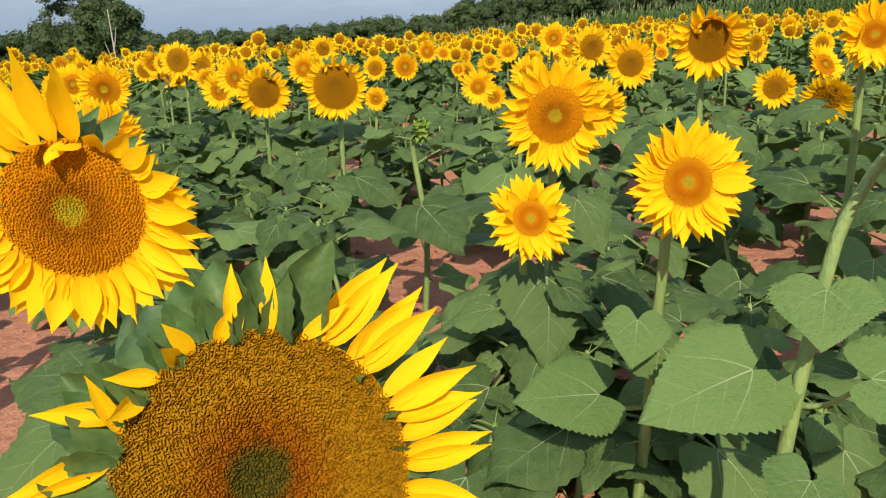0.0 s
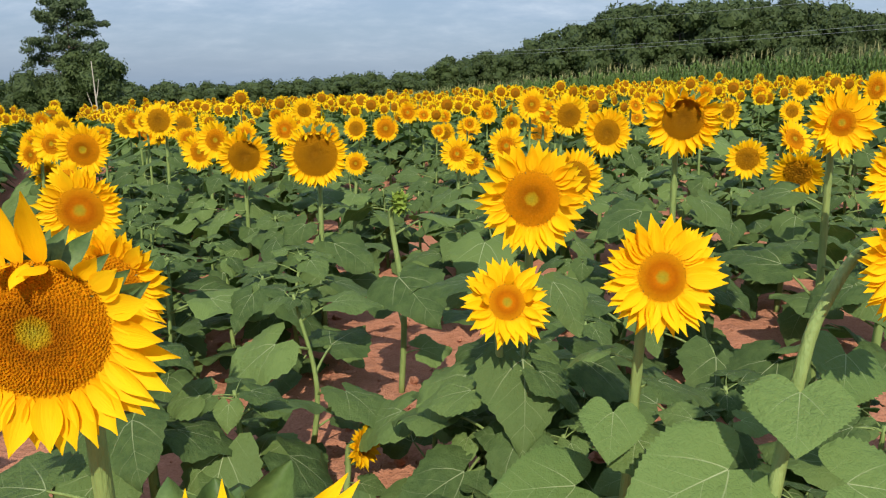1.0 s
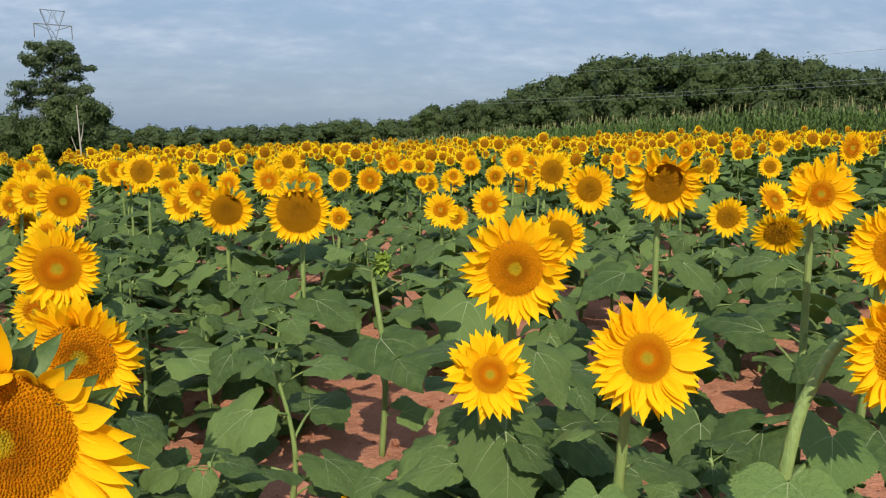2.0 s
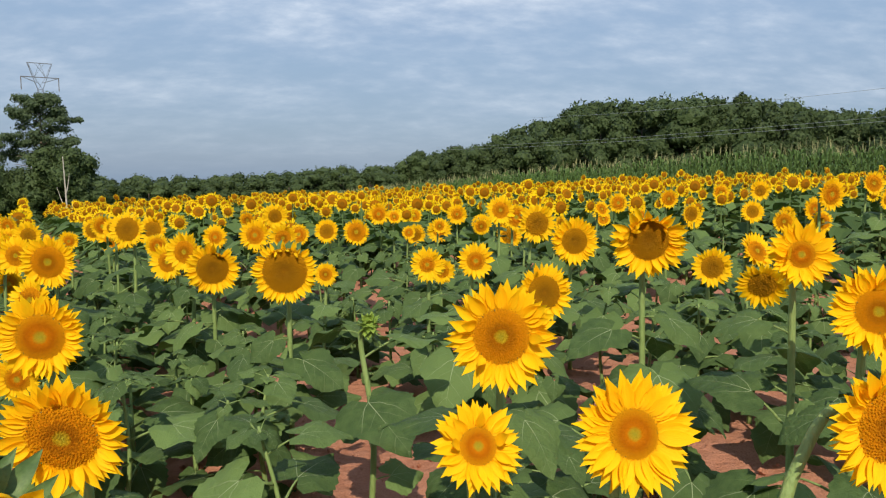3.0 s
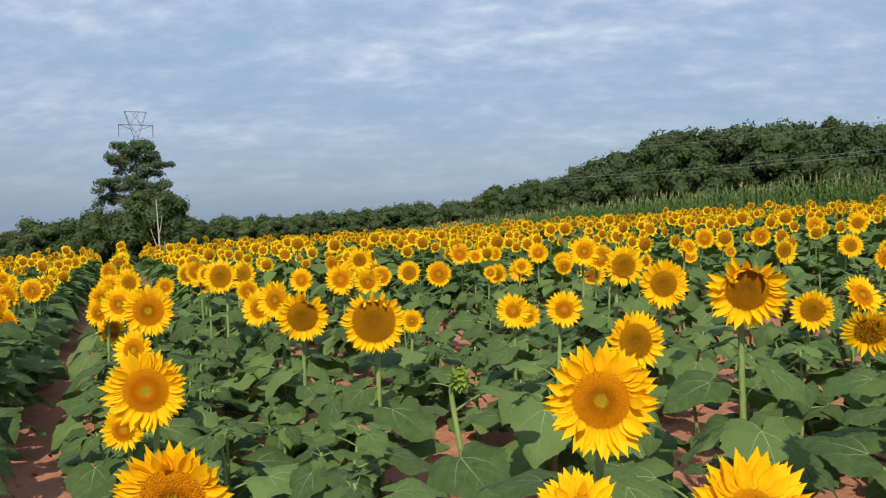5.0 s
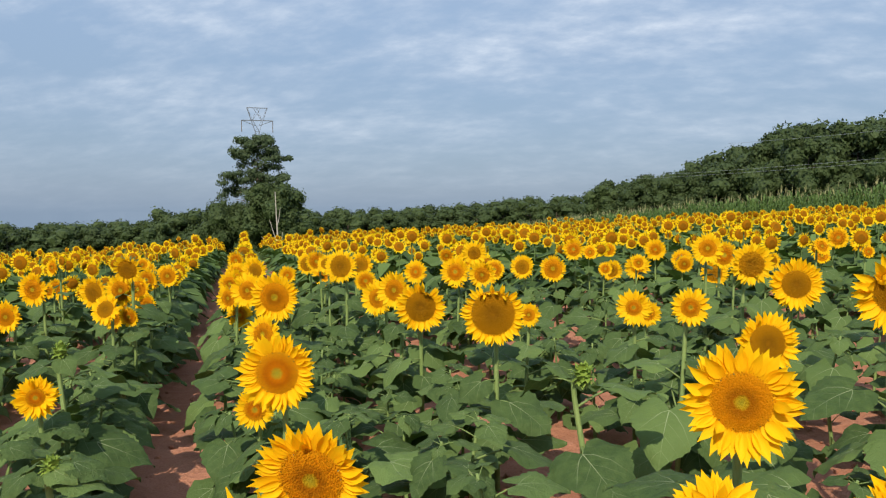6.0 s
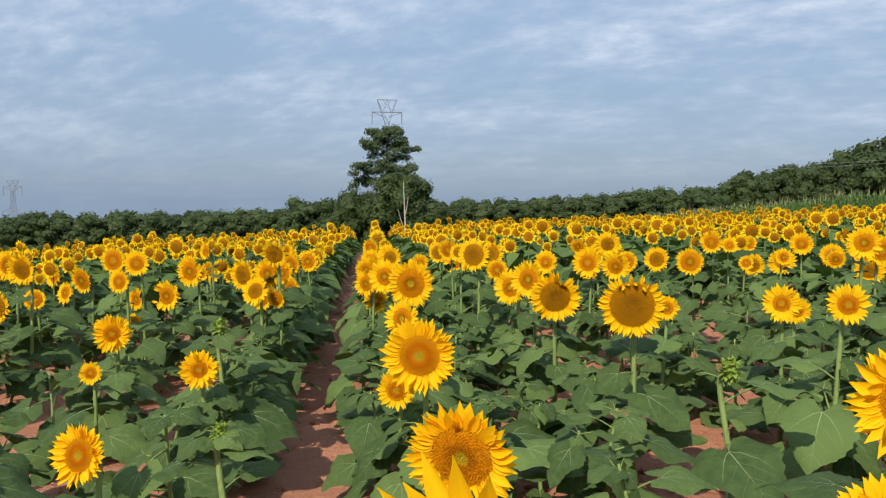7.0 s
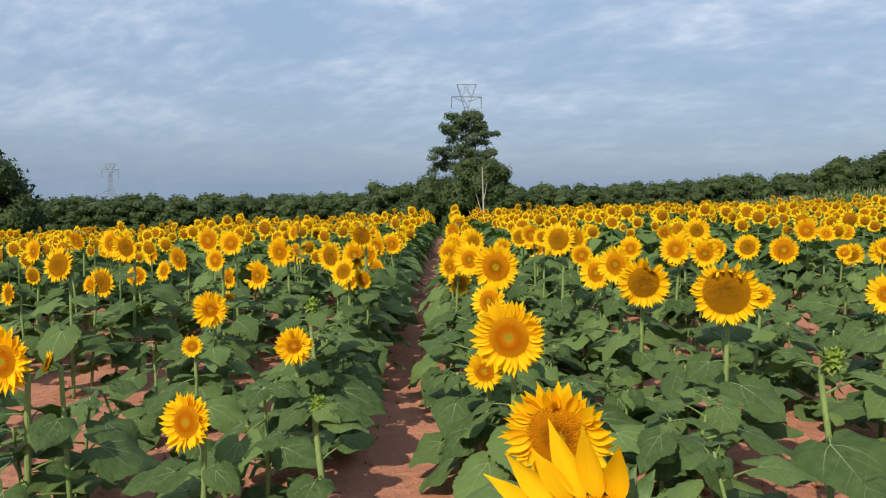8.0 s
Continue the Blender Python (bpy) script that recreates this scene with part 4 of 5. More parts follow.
def far_plant(seed, leaves, petals, fine, bloom=True):
    """Corners, triangles and material numbers of a plant 1 high, for the joined field; its head looks along -y."""
    r = random.Random(seed)
    V, T, M = [], [], []

    def add(vs, ts, m):
        s = len(V)
        V.extend(vs)
        T.extend([tuple(s + i for i in t) for t in ts])
        M.extend([m] * len(ts))

    w_, up = 0.012, 0.9 if bloom else 0.6
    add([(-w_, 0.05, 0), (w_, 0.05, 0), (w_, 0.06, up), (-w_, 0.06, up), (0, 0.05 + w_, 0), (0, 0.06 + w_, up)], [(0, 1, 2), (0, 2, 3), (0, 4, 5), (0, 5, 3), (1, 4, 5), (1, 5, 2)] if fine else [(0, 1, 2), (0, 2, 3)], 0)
    turn = r.uniform(0, 360)
    for k in range(leaves):
        f = 0.16 + 0.52 * k / leaves + r.uniform(-0.05, 0.05)
        a = radians(turn + 137.5 * k + r.uniform(-20, 20))
        long = 0.35 * r.uniform(0.75, 1.2) * (0.7 + 0.45 * math.sin(math.pi * f)) * (1 if fine else 1.25)
        start, drop = 0.10, r.uniform(0.15, 0.9)
        o = Vector((math.cos(a), math.sin(a)))
        side = Vector((-o.y, o.x))

        def at(u, v, z):
            q = o * (start + u * long) + side * (v * long)
            return (q.x, q.y + 0.05, f + 0.07 + z * long)

        tip = at(1.0, r.uniform(-0.1, 0.1), -drop)
        add([at(-0.12, 0, 0), at(0.0, -0.42, -0.02), at(0.0, 0.42, -0.02), at(0.36, -0.40, -0.06 - 0.2 * drop), at(0.36, 0.40, -0.06 - 0.2 * drop), at(0.34, 0, -0.14 - 0.2 * drop), tip],
            [(0, 1, 5), (0, 5, 2), (1, 3, 5), (2, 5, 4), (3, 6, 5), (5, 6, 4)] if fine else [(0, 1, 5), (0, 5, 2), (1, 6, 5), (2, 5, 6)], 1)
    if not bloom:
        return np.array(V), np.array(T), np.array(M)
    c = Vector((0, -0.02, 0.97))
    big, small = 0.15, 0.096 * r.uniform(0.88, 1.12)
    nod = radians(r.gauss(4, 8))
    sway = radians(r.gauss(0, 9))

    def face(a, rad, out):
        v = Vector((rad * math.cos(a), -out, rad * math.sin(a)))
        v.rotate(Euler((-nod, 0, sway)))
        return tuple(c + v)

    for k in range(petals):
        a = 2 * math.pi * (k + r.uniform(-0.25, 0.25)) / petals
        h = 2.7 / petals
        rad = big * r.uniform(0.82, 1.12)
        out = r.uniform(-0.02, 0.03)
        if fine:
            add([face(a - h * 0.95, small * 0.9, 0.0), face(a + h * 0.95, small * 0.9, 0.0), face(a + h * 0.85, small * 0.3 + rad * 0.7, out * 0.6 + 0.008), face(a - h * 0.85, small * 0.3 + rad * 0.7, out * 0.6), face(a, rad, out)], [(0, 1, 2), (0, 2, 3), (3, 2, 4)], 2)
        else:
            add([face(a - h, small * 0.9, 0.0), face(a + h, small * 0.9, 0.0), face(a, rad, out)], [(0, 1, 2)], 2)
    n = 12 if fine else 7
    ring = [face(2 * math.pi * k / n, small, 0.012) for k in range(n)]
    inner = [face(2 * math.pi * k / n, small * 0.45, 0.035) for k in range(n)]
    add(ring + inner, [t for k in range(n) for t in ((k, (k + 1) % n, n + (k + 1) % n), (k, n + (k + 1) % n, n + k))], 3)
    add(inner, [(0, k, k + 1) for k in range(1, n - 1)], 4)
    back = [face(2 * math.pi * k / n, small * 1.2, -0.012) for k in range(n)] + [face(0, 0, -0.07)]
    add(back, [(k, n, (k + 1) % n) for k in range(n)], 1)
    return np.array(V), np.array(T), np.array(M)


def field_of(name, places, kinds, label):
    Vs, Ts, Ms, start = [], [], [], 0
    for far, x, y in places:
        V, T, M = kinds[rnd.randrange(len(kinds))]
        z, size, yaw, _ = lone(x, y, far)
        g = ground_at(x, y)
        a = radians(yaw)
        tall, wide = z - g, size / 0.29
        c, s = math.cos(a), math.sin(a)
        P = np.empty_like(V)
        P[:, 0] = (V[:, 0] * c - V[:, 1] * s) * wide * 1.0 + x
        P[:, 1] = (V[:, 0] * s + V[:, 1] * c) * wide * 1.0 + y
        P[:, 2] = np.where(V[:, 2] > 0.8, (V[:, 2] - 0.97) * wide + tall, V[:, 2] * tall) + g
        Vs.append(P)
        Ts.append(T + start)
        Ms.append(M)
        start += len(V)
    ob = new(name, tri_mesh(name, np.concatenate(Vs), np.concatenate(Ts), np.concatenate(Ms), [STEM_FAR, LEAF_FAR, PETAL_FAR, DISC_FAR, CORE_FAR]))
    tagged(ob, label, "sunflowers", kind="stuff")


rest = spots[NEAR_COUNT:]
field_of("sunflower_field", [p for p in rest if p[0] < 19], [far_plant(i, 11, 28, True, i % 9 > 4) for i in range(18)], "dense rows of blooming sunflowers on red clay")
field_of("distant_sunflowers", [p for p in rest if p[0] >= 19], [far_plant(40 + i, 6, 18, False, i % 5 > 1) for i in range(15)], "distant mass of blooming sunflowers up to the field's edge")

# ---- the maize field beyond ----


def maize_plant(seed):
    r = random.Random(seed)
    V, T, M = [], [], []

    def add(vs, ts, m):
        s = len(V)
        V.extend(vs)
        T.extend([tuple(s + i for i in t) for t in ts])
        M.extend([m] * len(ts))

    add([(-0.015, 0, 0), (0.015, 0, 0), (0.008, 0, 2.0), (-0.008, 0, 2.0), (0, 0.02, 0), (0, 0.01, 2.0)], [(0, 1, 2), (0, 2, 3), (0, 4, 5), (0, 5, 3), (4, 1, 2), (4, 2, 5)], 0)
    base = r.uniform(0, 180)
    for k in range(10):
        z = 0.4 + 0.145 * k + r.uniform(-0.05, 0.05)
        a = radians(base + 180 * (k % 2) + r.uniform(-35, 35))
        long, up = r.uniform(0.55, 0.9) * (1.0 - 0.03 * k), r.uniform(0.7, 1.15)
        o, s = Vector((math.cos(a), math.sin(a), 0)), Vector((-math.sin(a), math.cos(a), 0))
        pts = []
        for u, h in ((0.0, 0.6), (0.3, 1.0), (0.65, 0.8), (1.0, 0.05)):
            c = o * (u * long * 0.38) + Vector((0, 0, z + long * (up * 1.7 * u - up * 1.5 * u * u)))
            pts += [tuple(c - s * 0.05 * h), tuple(c + s * 0.05 * h)]
        add(pts, [t for i in range(3) for t in ((2 * i, 2 * i + 1, 2 * i + 3), (2 * i, 2 * i + 3, 2 * i + 2))], 0)
    for k in range(4):
        a, lean = r.uniform(0, 6.28), r.uniform(0.01, 0.09)
        add([(-0.008, 0, 1.95), (0.008, 0, 1.95), (lean * math.cos(a), lean * math.sin(a), 2.02 + r.uniform(0.2, 0.36))], [(0, 1, 2)], 1)
    return np.array(V), np.array(T), np.array(M)


def build_maize():
    kinds = [maize_plant(i) for i in range(12)]
    Vs, Ts, Ms, start = [], [], [], 0
    for row in range(6):
        off = FIELD_CORN + 0.9 + row * 0.76
        s = -12.0
        while s < 95:
            s += rnd.uniform(0.2, 0.34) * (1 + row * 0.08)
            p = ROW_SIDE * (off + rnd.gauss(0, 0.05)) + ROW_WAY * s
            if not -16 < math.degrees(math.atan2(p.x, p.y)) < 52 or p.y < 1:
                continue
            V, T, M = kinds[rnd.randrange(12)]
            a, k = rnd.uniform(0, 6.28), rnd.uniform(0.86, 1.08) * MAIZE
            c, q = math.cos(a), math.sin(a)
            P = np.stack([(V[:, 0] * c - V[:, 1] * q) * k + p.x, (V[:, 0] * q + V[:, 1] * c) * k + p.y, V[:, 2] * k + ground_at(p.x, p.y)], 1)
            Vs.append(P)
            Ts.append(T + start)
            Ms.append(M)
            start += len(V)
    ob = new("maize_field", tri_mesh("maize_field", np.concatenate(Vs), np.concatenate(Ts), np.concatenate(Ms), [CORN_LEAF, TASSEL]))
    tagged(ob, "tall green maize in tassel along the sunflowers", "maize", kind="stuff")


MAIZE = 0.93
build_maize()

# ---- trees ----


def ball(n):
    bm = bmesh.new()
    bmesh.ops.create_icosphere(bm, subdivisions=n, radius=1.0)
    res = [v.co.copy() for v in bm.verts], [tuple(v.index for v in f.verts) for f in bm.faces]
    bm.free()
    return res


CORE = ball(2)


def leaf_cloud(V, T, r, centre, radii, count, size, flat=0.0, core=0.72):
    """Many small leaf sprays on an uneven leafy lump."""
    phase = Vector((r.uniform(0, 50), r.uniform(0, 50), r.uniform(0, 50)))

    def bump(d):
        return 0.86 + 0.26 * noise.noise(d * 1.8 + phase) + 0.12 * noise.noise(d * 5.0 + phase)

    core_v, core_t = CORE
    s = len(V)
    V.extend([Vector((d.x * radii[0], d.y * radii[1], d.z * radii[2])) * bump(d) * core * r.uniform(0.8, 1.12) + centre for d in core_v])
    T.extend([(s + a, s + b, s + c) for a, b, c in core_t])
    for _ in range(count):
        d = Vector((r.gauss(0, 1), r.gauss(0, 1), r.gauss(0, 1))).normalized()
        p = Vector((d.x * radii[0], d.y * radii[1], d.z * radii[2])) * bump(d) * (1.0 - 0.32 * r.random() if flat == 0 else 1.3 - 0.75 * r.random()) + centre
        n = (d + Vector((r.gauss(0, 0.55), r.gauss(0, 0.55), r.gauss(0.15, 0.5)))).normalized()
        m = axes_matrix(p, n, (r.gauss(0, 1), r.gauss(0, 1), 0.4 + flat))
        k = size * r.uniform(0.6, 1.3)
        s = len(V)
        V.extend([m @ Vector((x * k, y * k, 0)) for x, y in ((-0.6, -0.4), (0.6, -0.3), (0.1, 0.7))])
        T.append((s, s + 1, s + 2))


def trunk_of(r, tall, thick, limbs, reach, first=0.3):
    V, F = tube(bezier([Vector((0, 0, -0.6)), Vector((r.uniform(-.2, .2), r.uniform(-.2, .2), tall * 0.45)), Vector((r.uniform(-.4, .4), r.uniform(-.4, .4), tall * 0.9))], 8), [thick * (1 - 0.09 * i) for i in range(9)], 8)
    ends = []
    for k in range(limbs):
        f = first + (0.92 - first) * k / limbs
        a = 2.4 * k + r.uniform(-0.4, 0.4)
        long = reach * (1.15 - f) * r.uniform(0.8, 1.2)
        s = Vector((0, 0, tall * f * 0.9))
        e = s + Vector((math.cos(a) * long, math.sin(a) * long, long * r.uniform(0.15, 0.6)))
        v, f_ = tube(bezier([s, s.lerp(e, 0.5) + Vector((0, 0, 0.1 * long)), e], 4), [thick * q for q in (0.4, 0.33, 0.25, 0.17, 0.08)], 5, len(V))
        V += v
        F += f_
        ends.append(e)
    return mesh("trunk", V, F, [BARK]), ends


def broadleaf(seed, tall, wide, lumps, per, size, low=0.12):
    """A broad-crowned tree: tall and wide in metres."""
    r = random.Random(seed)
    body, ends = trunk_of(r, tall * 0.8, 0.018 * tall, 9, wide * 0.5)
    V, T = [], []
    for k in range(lumps):
        f = k / lumps
        z = tall * (low + (0.9 - low) * f)
        spread = wide * 0.5 * math.sin(math.pi * (0.22 + 0.68 * f)) * r.uniform(0.35, 0.9)
        a = k * 2.399 + r.uniform(-0.5, 0.5)
        k_ = r.uniform(0.6, 1.15) * wide * (0.20 if lumps > 20 else 0.23)
        leaf_cloud(V, T, r, Vector((spread * math.cos(a), spread * math.sin(a), z)), (k_, k_, k_ * 0.8), per, size)
    for e in ends:
        leaf_cloud(V, T, r, e, (wide * 0.14, wide * 0.14, wide * 0.11), per // 2, size)
    T = np.array(T)
    crown = tri_mesh("crown", np.array([tuple(v) for v in V]), T, np.zeros(len(T)), [TREE_LEAF])
    tree = tagged(new("tree"), "broad dark green deciduous tree at the field's edge", "tree")
    part("trunk", body, tree)
    part("crown", crown, tree)
    return tree


def pine(seed, tall, wide):
    r = random.Random(seed)
    body, ends = trunk_of(r, tall, 0.014 * tall, 22, wide * 0.40, 0.40)
    V, T = [], []
    # clumps of needles: sideways, height, half width, half height, in parts of the tree's height
    for x, z, a, b in ((-.11, .94, .07, .04), (.04, .96, .08, .035), (.13, .91, .06, .04), (-.16, .85, .05, .035), (-.03, .94, .11, .055), (-.09, .89, .10, .06), (.06, .90, .11, .06), (-.02, .85, .14, .05), (.13, .85, .08, .045), (.20, .82, .06, .03), (-.10, .80, .10, .04), (.08, .78, .12, .04), (.0, .75, .12, .045),
                       (.24, .66, .07, .03), (.15, .69, .09, .04), (-.12, .71, .10, .045), (-.24, .67, .09, .045), (-.26, .57, .08, .045), (-.16, .62, .10, .045), (-.04, .66, .13, .05), (.08, .62, .12, .05), (-.01, .56, .14, .055), (-.10, .48, .11, .05), (-.19, .43, .08, .045), (.02, .45, .13, .06)):
        for k in range(4):
            q = r.uniform(0.45, 0.75)
            c = Vector((x + a * r.uniform(-0.6, 0.6), r.uniform(-0.12, 0.12), z + b * r.uniform(-0.9, 0.8))) * tall
            leaf_cloud(V, T, r, c, (a * q * tall, a * q * tall, (b + 0.01) * q * tall), 190, 0.17, 0.5, 0.5)
    T = np.array(T)
    tree = tagged(new("pine_tree"), "tall lone pine with tiered open crown beyond the field", "pine tree")
    part("trunk", body, tree)
    part("crown", tri_mesh("crown", np.array([tuple(v) for v in V]), T, np.zeros(len(T)), [PINE_LEAF]), tree)
    return tree


def at_bearing(degrees, metres):
    return metres * math.sin(radians(degrees)), metres * math.cos(radians(degrees))


def to_top(tree, degrees, metres, top, built, wide=1.0):
    """Puts a tree that was built so tall on its bearing, with its top so many degrees over the eye's level."""
    x, y = at_bearing(degrees, metres)
    g = float(land(x, y)) - 0.3
    tree.matrix_basis = pose(x, y, g) @ Matrix.Diagonal((wide, wide, (1.08 + metres * math.tan(radians(top)) - g) / built, 1))
    return tree


to_top(pine(3, 14.0, 8.6), -26.15, 92, 5.9, 14.3, 1.06)
tagged(to_top(broadleaf(21, 8.6, 8.0, 34, 420, 0.22, 0.06), -25.15, 86, 2.5, 8.6, 1.15), "rounded leafy tree in front of the pine", "tree")
tagged(to_top(broadleaf(22, 6.0, 8.0, 18, 380, 0.22, 0.05), -28.6, 90, 0.75, 6.0), "low leafy thicket at the foot of the pine", "tree")


def snag():
    r = random.Random(5)
    V, F = tube(bezier([Vector((0, 0, -0.2)), Vector((-0.15, 0, 2.2)), Vector((-0.35, 0, 4.6))], 6), [0.15 - 0.018 * i for i in range(7)], 6)
    for h, dx, up in ((0.4, -2.2, 1.3), (1.3, -1.1, 1.5), (2.4, 0.4, 1.2), (0.1, 0.5, 1.9)):
        a = Vector((-0.06 * h, 0, h))
        v, f = tube(bezier([a, a + Vector((dx * 0.5, 0.1, up * 0.4)), a + Vector((dx, 0.1, up))], 4), [0.08, 0.065, 0.05, 0.035, 0.02], 5, len(V))
        V += v
        F += f
    ob = tagged(new("dead_tree", mesh("dead_tree", V, F, [DEAD])), "bare bleached dead tree in front of leafy ones", "dead tree")
    x, y = at_bearing(-24.75, 80)
    ob.matrix_basis = pose(x, y, float(land(x, y))) @ Matrix.Diagonal((0.85, 0.85, 1.6, 1))


snag()
tagged(to_top(broadleaf(23, 7.0, 8.6, 36, 480, 0.20, 0.03), -59.8, 62, 2.6, 7.0, 1.2), "dense dark rounded tree beside the field", "tree")

KINDS = [broadleaf(30 + i, 10, 9.5, 26, 220, 0.27, 0.08) for i in range(5)]
FAR_KINDS = [broadleaf(50 + i, 10, 9.5, 22, 135, 0.29, 0.05) for i in range(4)]
# how high the tree tops stand over the eye's level, in degrees, by bearing
SKYLINE = ((-62, -0.8), (-55, -0.8), (-47.7, -0.5), (-39.8, -0.55), (-33.5, -0.35), (-32.3, 0.25), (-28.9, 0.5), (-22, 0.2), (-18, 0.4), (-10.1, 0.72), (-7.4, 1.12), (-4.3, 1.14),
           (-1.7, 1.05), (-1.4, 2.2), (2.5, 2.48), (4.7, 2.8), (6.8, 3.75), (9.3, 4.35), (11, 5.4), (15, 5.9), (21.5, 5.9), (24.2, 5.6), (26.4, 5.25), (28.1, 4.8), (31, 4.5), (31.9, 4.9), (50, 4.8))


def tree_on_line(b, metres, kinds, lower=0.0, wide=1.0):
    """A tree whose top reaches the skyline at a bearing."""
    x, y = at_bearing(b, metres)
    g = float(land(x, y))
    el = float(np.interp(b, [p[0] for p in SKYLINE], [p[1] for p in SKYLINE])) - lower
    tall = max(3.0, 1.08 + metres * math.tan(radians(el)) - g) / 9.2
    k = wide * max(tall, 0.62) * rnd.uniform(0.9, 1.1)
    ob = copy_thing(rnd.choice(kinds), pose(x, y, g - 0.3, 0, 0, rnd.uniform(0, 360)) @ Matrix.Diagonal((k, k, tall, 1)))
    return tagged(ob, group="woods round the fields")


def belt(first, last, step, near, deep, rows, kinds, wide=1.0):
    """Trees side by side along a stretch of bearings."""
    for row in range(rows):
        b = first + row * step * 0.5
        while b < last:
            tree_on_line(b, near + row * deep + rnd.uniform(-3, 3), kinds, rnd.uniform(0.0, 0.22) + (0.35 if row == 0 and rows > 1 else 0.0), wide)
            b += step * rnd.uniform(0.75, 1.25)


# far tree line, ahead and to the left
belt(-63, -31, 1.5, 178, 12, 2, FAR_KINDS, 1.15)
belt(-33, -9, 1.6, 160, 10, 2, FAR_KINDS, 1.15)
belt(-10, -1.6, 1.7, 148, 10, 2, FAR_KINDS, 1.15)
# wood on the rise to the right
belt(-0.6, 14, 1.9, 104, 9, 2, KINDS)
belt(13, 34, 2.6, 88, 10, 2, KINDS, 0.9)
belt(33, 50, 3.4, 86, 10, 1, KINDS)
# one crown stands out over the rest
tagged(to_top(broadleaf(24, 12, 6.5, 26, 330, 0.22, 0.2), 22.9, 92, 6.5, 12.0, 0.9), "taller leafy tree rising over the wood", "tree", "woods round the fields")
for tree, b in zip(KINDS + FAR_KINDS, (3, 11, 18, 22, 29, -12, -17, -41, -48)):
    x, y = at_bearing(b, 112 if b > 0 else 200)
    tree.matrix_basis = pose(x, y, float(land(x, y)) - 0.3)
    tagged(tree, group="woods round the fields")

# ---- pylons and cables ----


def strut(V, F, a, b, w_):
    v, f = tube([Vector(a), Vector(b)], [w_, w_], 4, len(V))
    V += v
    F += f


def lattice(name, thing, V, F):
    part(name, mesh(name, V, F, [STEEL], smooth=False), thing)


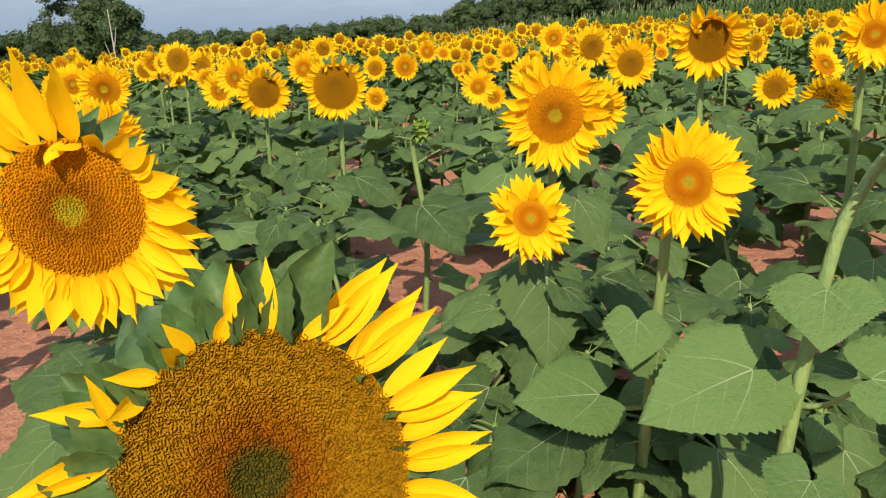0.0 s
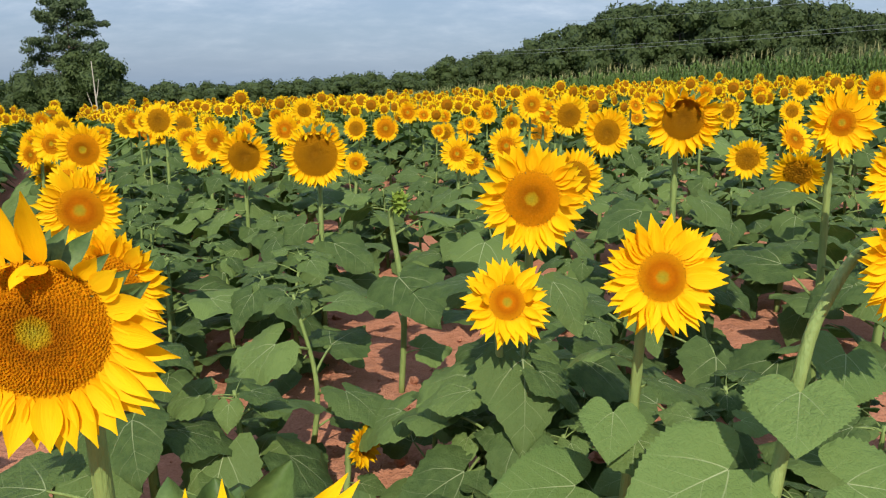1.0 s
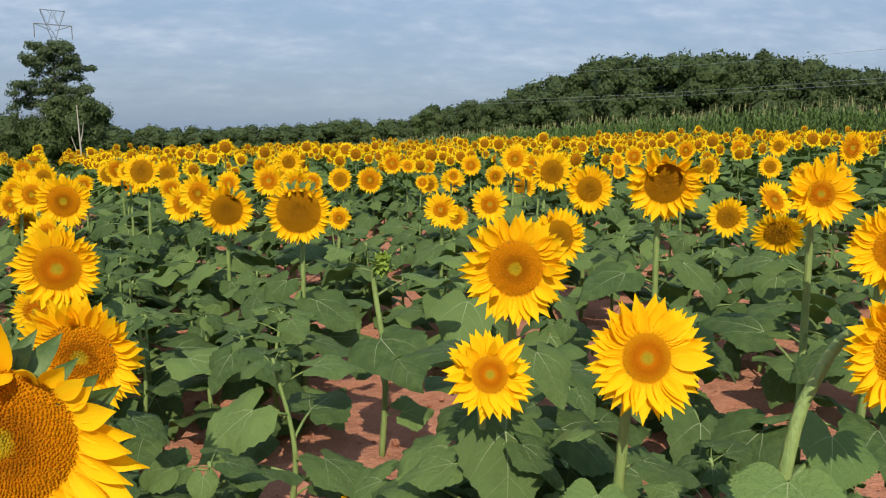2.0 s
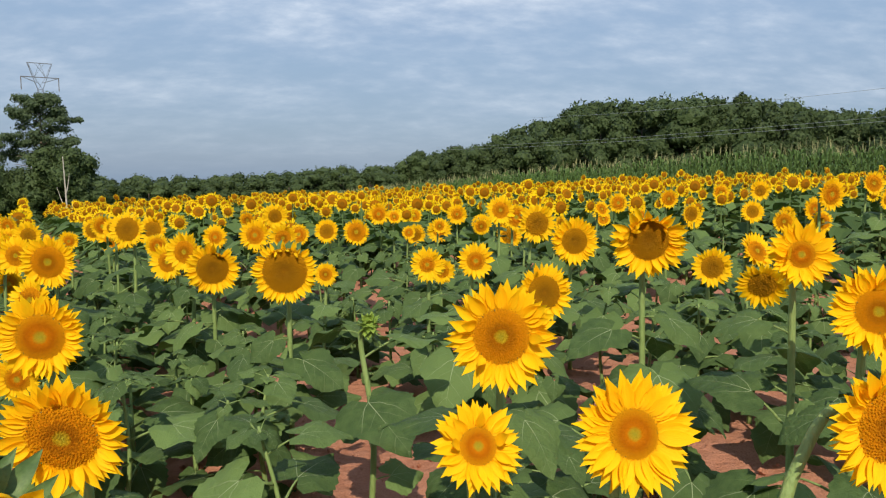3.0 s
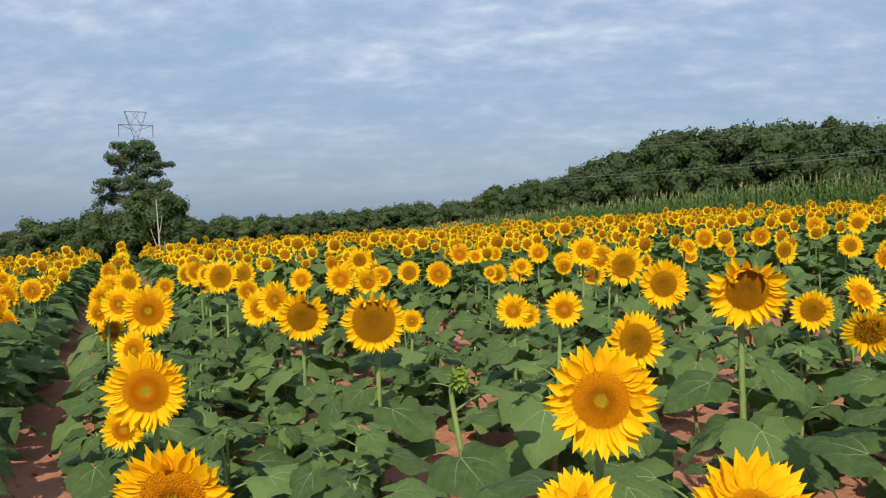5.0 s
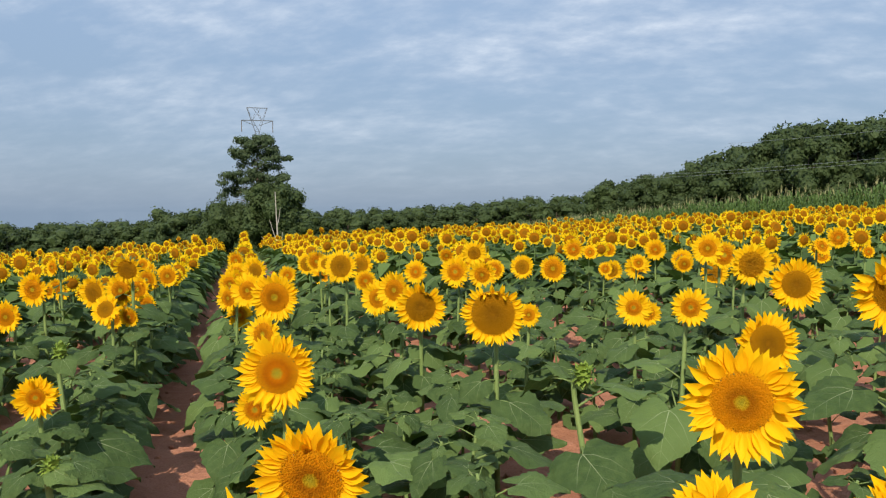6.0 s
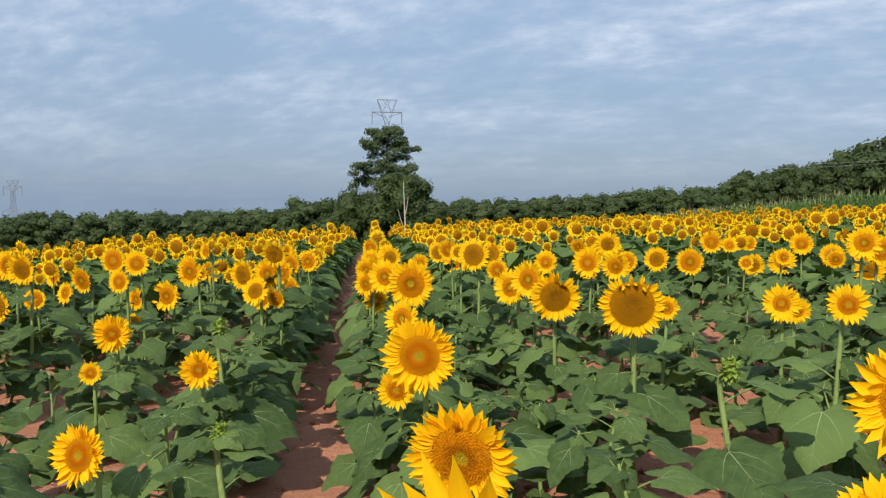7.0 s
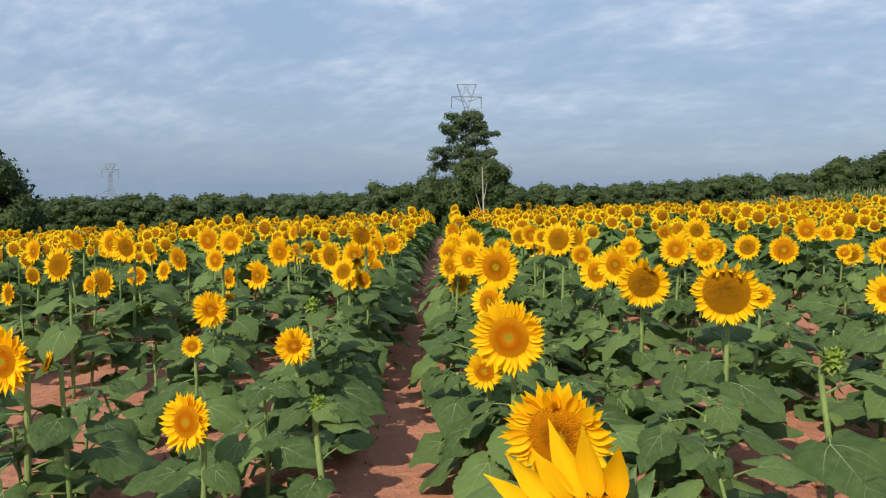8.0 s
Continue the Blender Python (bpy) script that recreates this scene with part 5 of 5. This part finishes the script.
def pylon(degrees, metres, tall, arm, turn, lift, top_el):
    """A lattice pylon: tapering tower, splayed head and cross-arm with hanging insulators."""
    k = 0.075
    thing = tagged(new("pylon"), "grey steel lattice power pylon with cross-arms, far off", "pylon")
    V, F = [], []
    levels = [(0, 3.6), (tall * 0.35, 2.1), (tall * 0.6, 1.3), (tall * 0.78, 0.9), (tall * 0.85, 0.8)]
    for (z0, h0), (z1, h1) in zip(levels, levels[1:]):
        c0, c1 = [(-h0, -h0), (h0, -h0), (h0, h0), (-h0, h0)], [(-h1, -h1), (h1, -h1), (h1, h1), (-h1, h1)]
        for i in range(4):
            j = (i + 1) % 4
            strut(V, F, (*c0[i], z0), (*c1[i], z1), k)
            strut(V, F, (*c0[i], z0), (*c1[j], z1), k * 0.6)
            strut(V, F, (*c0[j], z0), (*c1[i], z1), k * 0.6)
            strut(V, F, (*c1[i], z1), (*c1[j], z1), k * 0.6)
    part("tower", mesh("tower", V, F, [STEEL], smooth=False), thing)
    z, top = tall * 0.92, tall
    V, F = [], []
    for y in (-0.6, 0.6):
        strut(V, F, (-arm, y, z), (arm, y, z), k)
        strut(V, F, (-arm, y, z), (-0.9, y, z - 1.6), k * 0.7)
        strut(V, F, (arm, y, z), (0.9, y, z - 1.6), k * 0.7)
    lattice("cross_arm", thing, V, F)
    V, F = [], []
    for y in (-0.6, 0.6):
        strut(V, F, (-arm * 0.66, y, top), (arm * 0.66, y, top), k * 0.8)
    lattice("top_beam", thing, V, F)
    for side in (-1, 1):
        V, F = [], []
        for y in (-0.6, 0.6):
            strut(V, F, (side * 0.8, y, tall * 0.85), (side * arm * 0.66, y, top), k)
            strut(V, F, (side * arm * 0.62, y, top), (side * arm * 0.3, y, z), k * 0.5)
            strut(V, F, (side * arm * 0.3, y, z), (0, y, top), k * 0.5)
            strut(V, F, (side * 0.8, y, tall * 0.85), (-side * arm * 0.3, y, z), k * 0.6)
            strut(V, F, (side * arm * 0.3, y, z), (-side * arm * 0.25, y, top), k * 0.5)
        lattice("horn", thing, V, F)
    low = tall - 12.6
    V, F = [], []
    for y in (-0.6, 0.6):
        strut(V, F, (-arm * 1.2, y, low), (arm * 1.2, y, low), k)
        strut(V, F, (-arm * 1.2, y, low), (-0.9, y, low + 1.6), k * 0.7)
        strut(V, F, (arm * 1.2, y, low), (0.9, y, low + 1.6), k * 0.7)
    lattice("cross_arm", thing, V, F)
    for q, h in ((-arm, z), (arm, z), (-arm * 1.2, low), (arm * 1.2, low)):
        V, F = [], []
        strut(V, F, (q, 0, h), (q, 0, h - 3.8), 0.14)
        part("insulator", mesh("insulator", V, F, [BARK], smooth=False), thing)
    x, y = at_bearing(degrees, metres)
    g = float(land(x, y))
    thing.matrix_basis = pose(x, y, g, 0, 0, turn) @ Matrix.Diagonal((1, 1, (1.08 + metres * math.tan(radians(top_el)) - g) / tall, 1))
    return thing


pylon(-26.15, 300, 51, 5.8, 30, 0.0, 7.57)
pylon(-51.5, 520, 30, 5.6, 20, 0.0, 1.43)


def cable(a, b, sag, thick):
    pts = [Vector(a).lerp(Vector(b), i / 24) - Vector((0, 0, sag * 4 * (i / 24) * (1 - i / 24))) for i in range(25)]
    V, F = tube(pts, [thick] * 25, 5)
    tagged(new("power_cable", mesh("power_cable", V, F, [WIRE])), "thin grey overhead power cable in front of the wood", "cable", "cables along the wood")


def over(b, el, metres):
    x, y = at_bearing(b, metres)
    return (x, y, 1.08 + metres * math.tan(radians(el)))


cable(over(1, 2.45, 98), over(44, 4.9, 58), 0.5, 0.012)
cable(over(1, 2.25, 98), over(44, 4.6, 58), 0.5, 0.012)
cable(over(8, 4.6, 84), over(44, 6.8, 56), 0.5, 0.012)
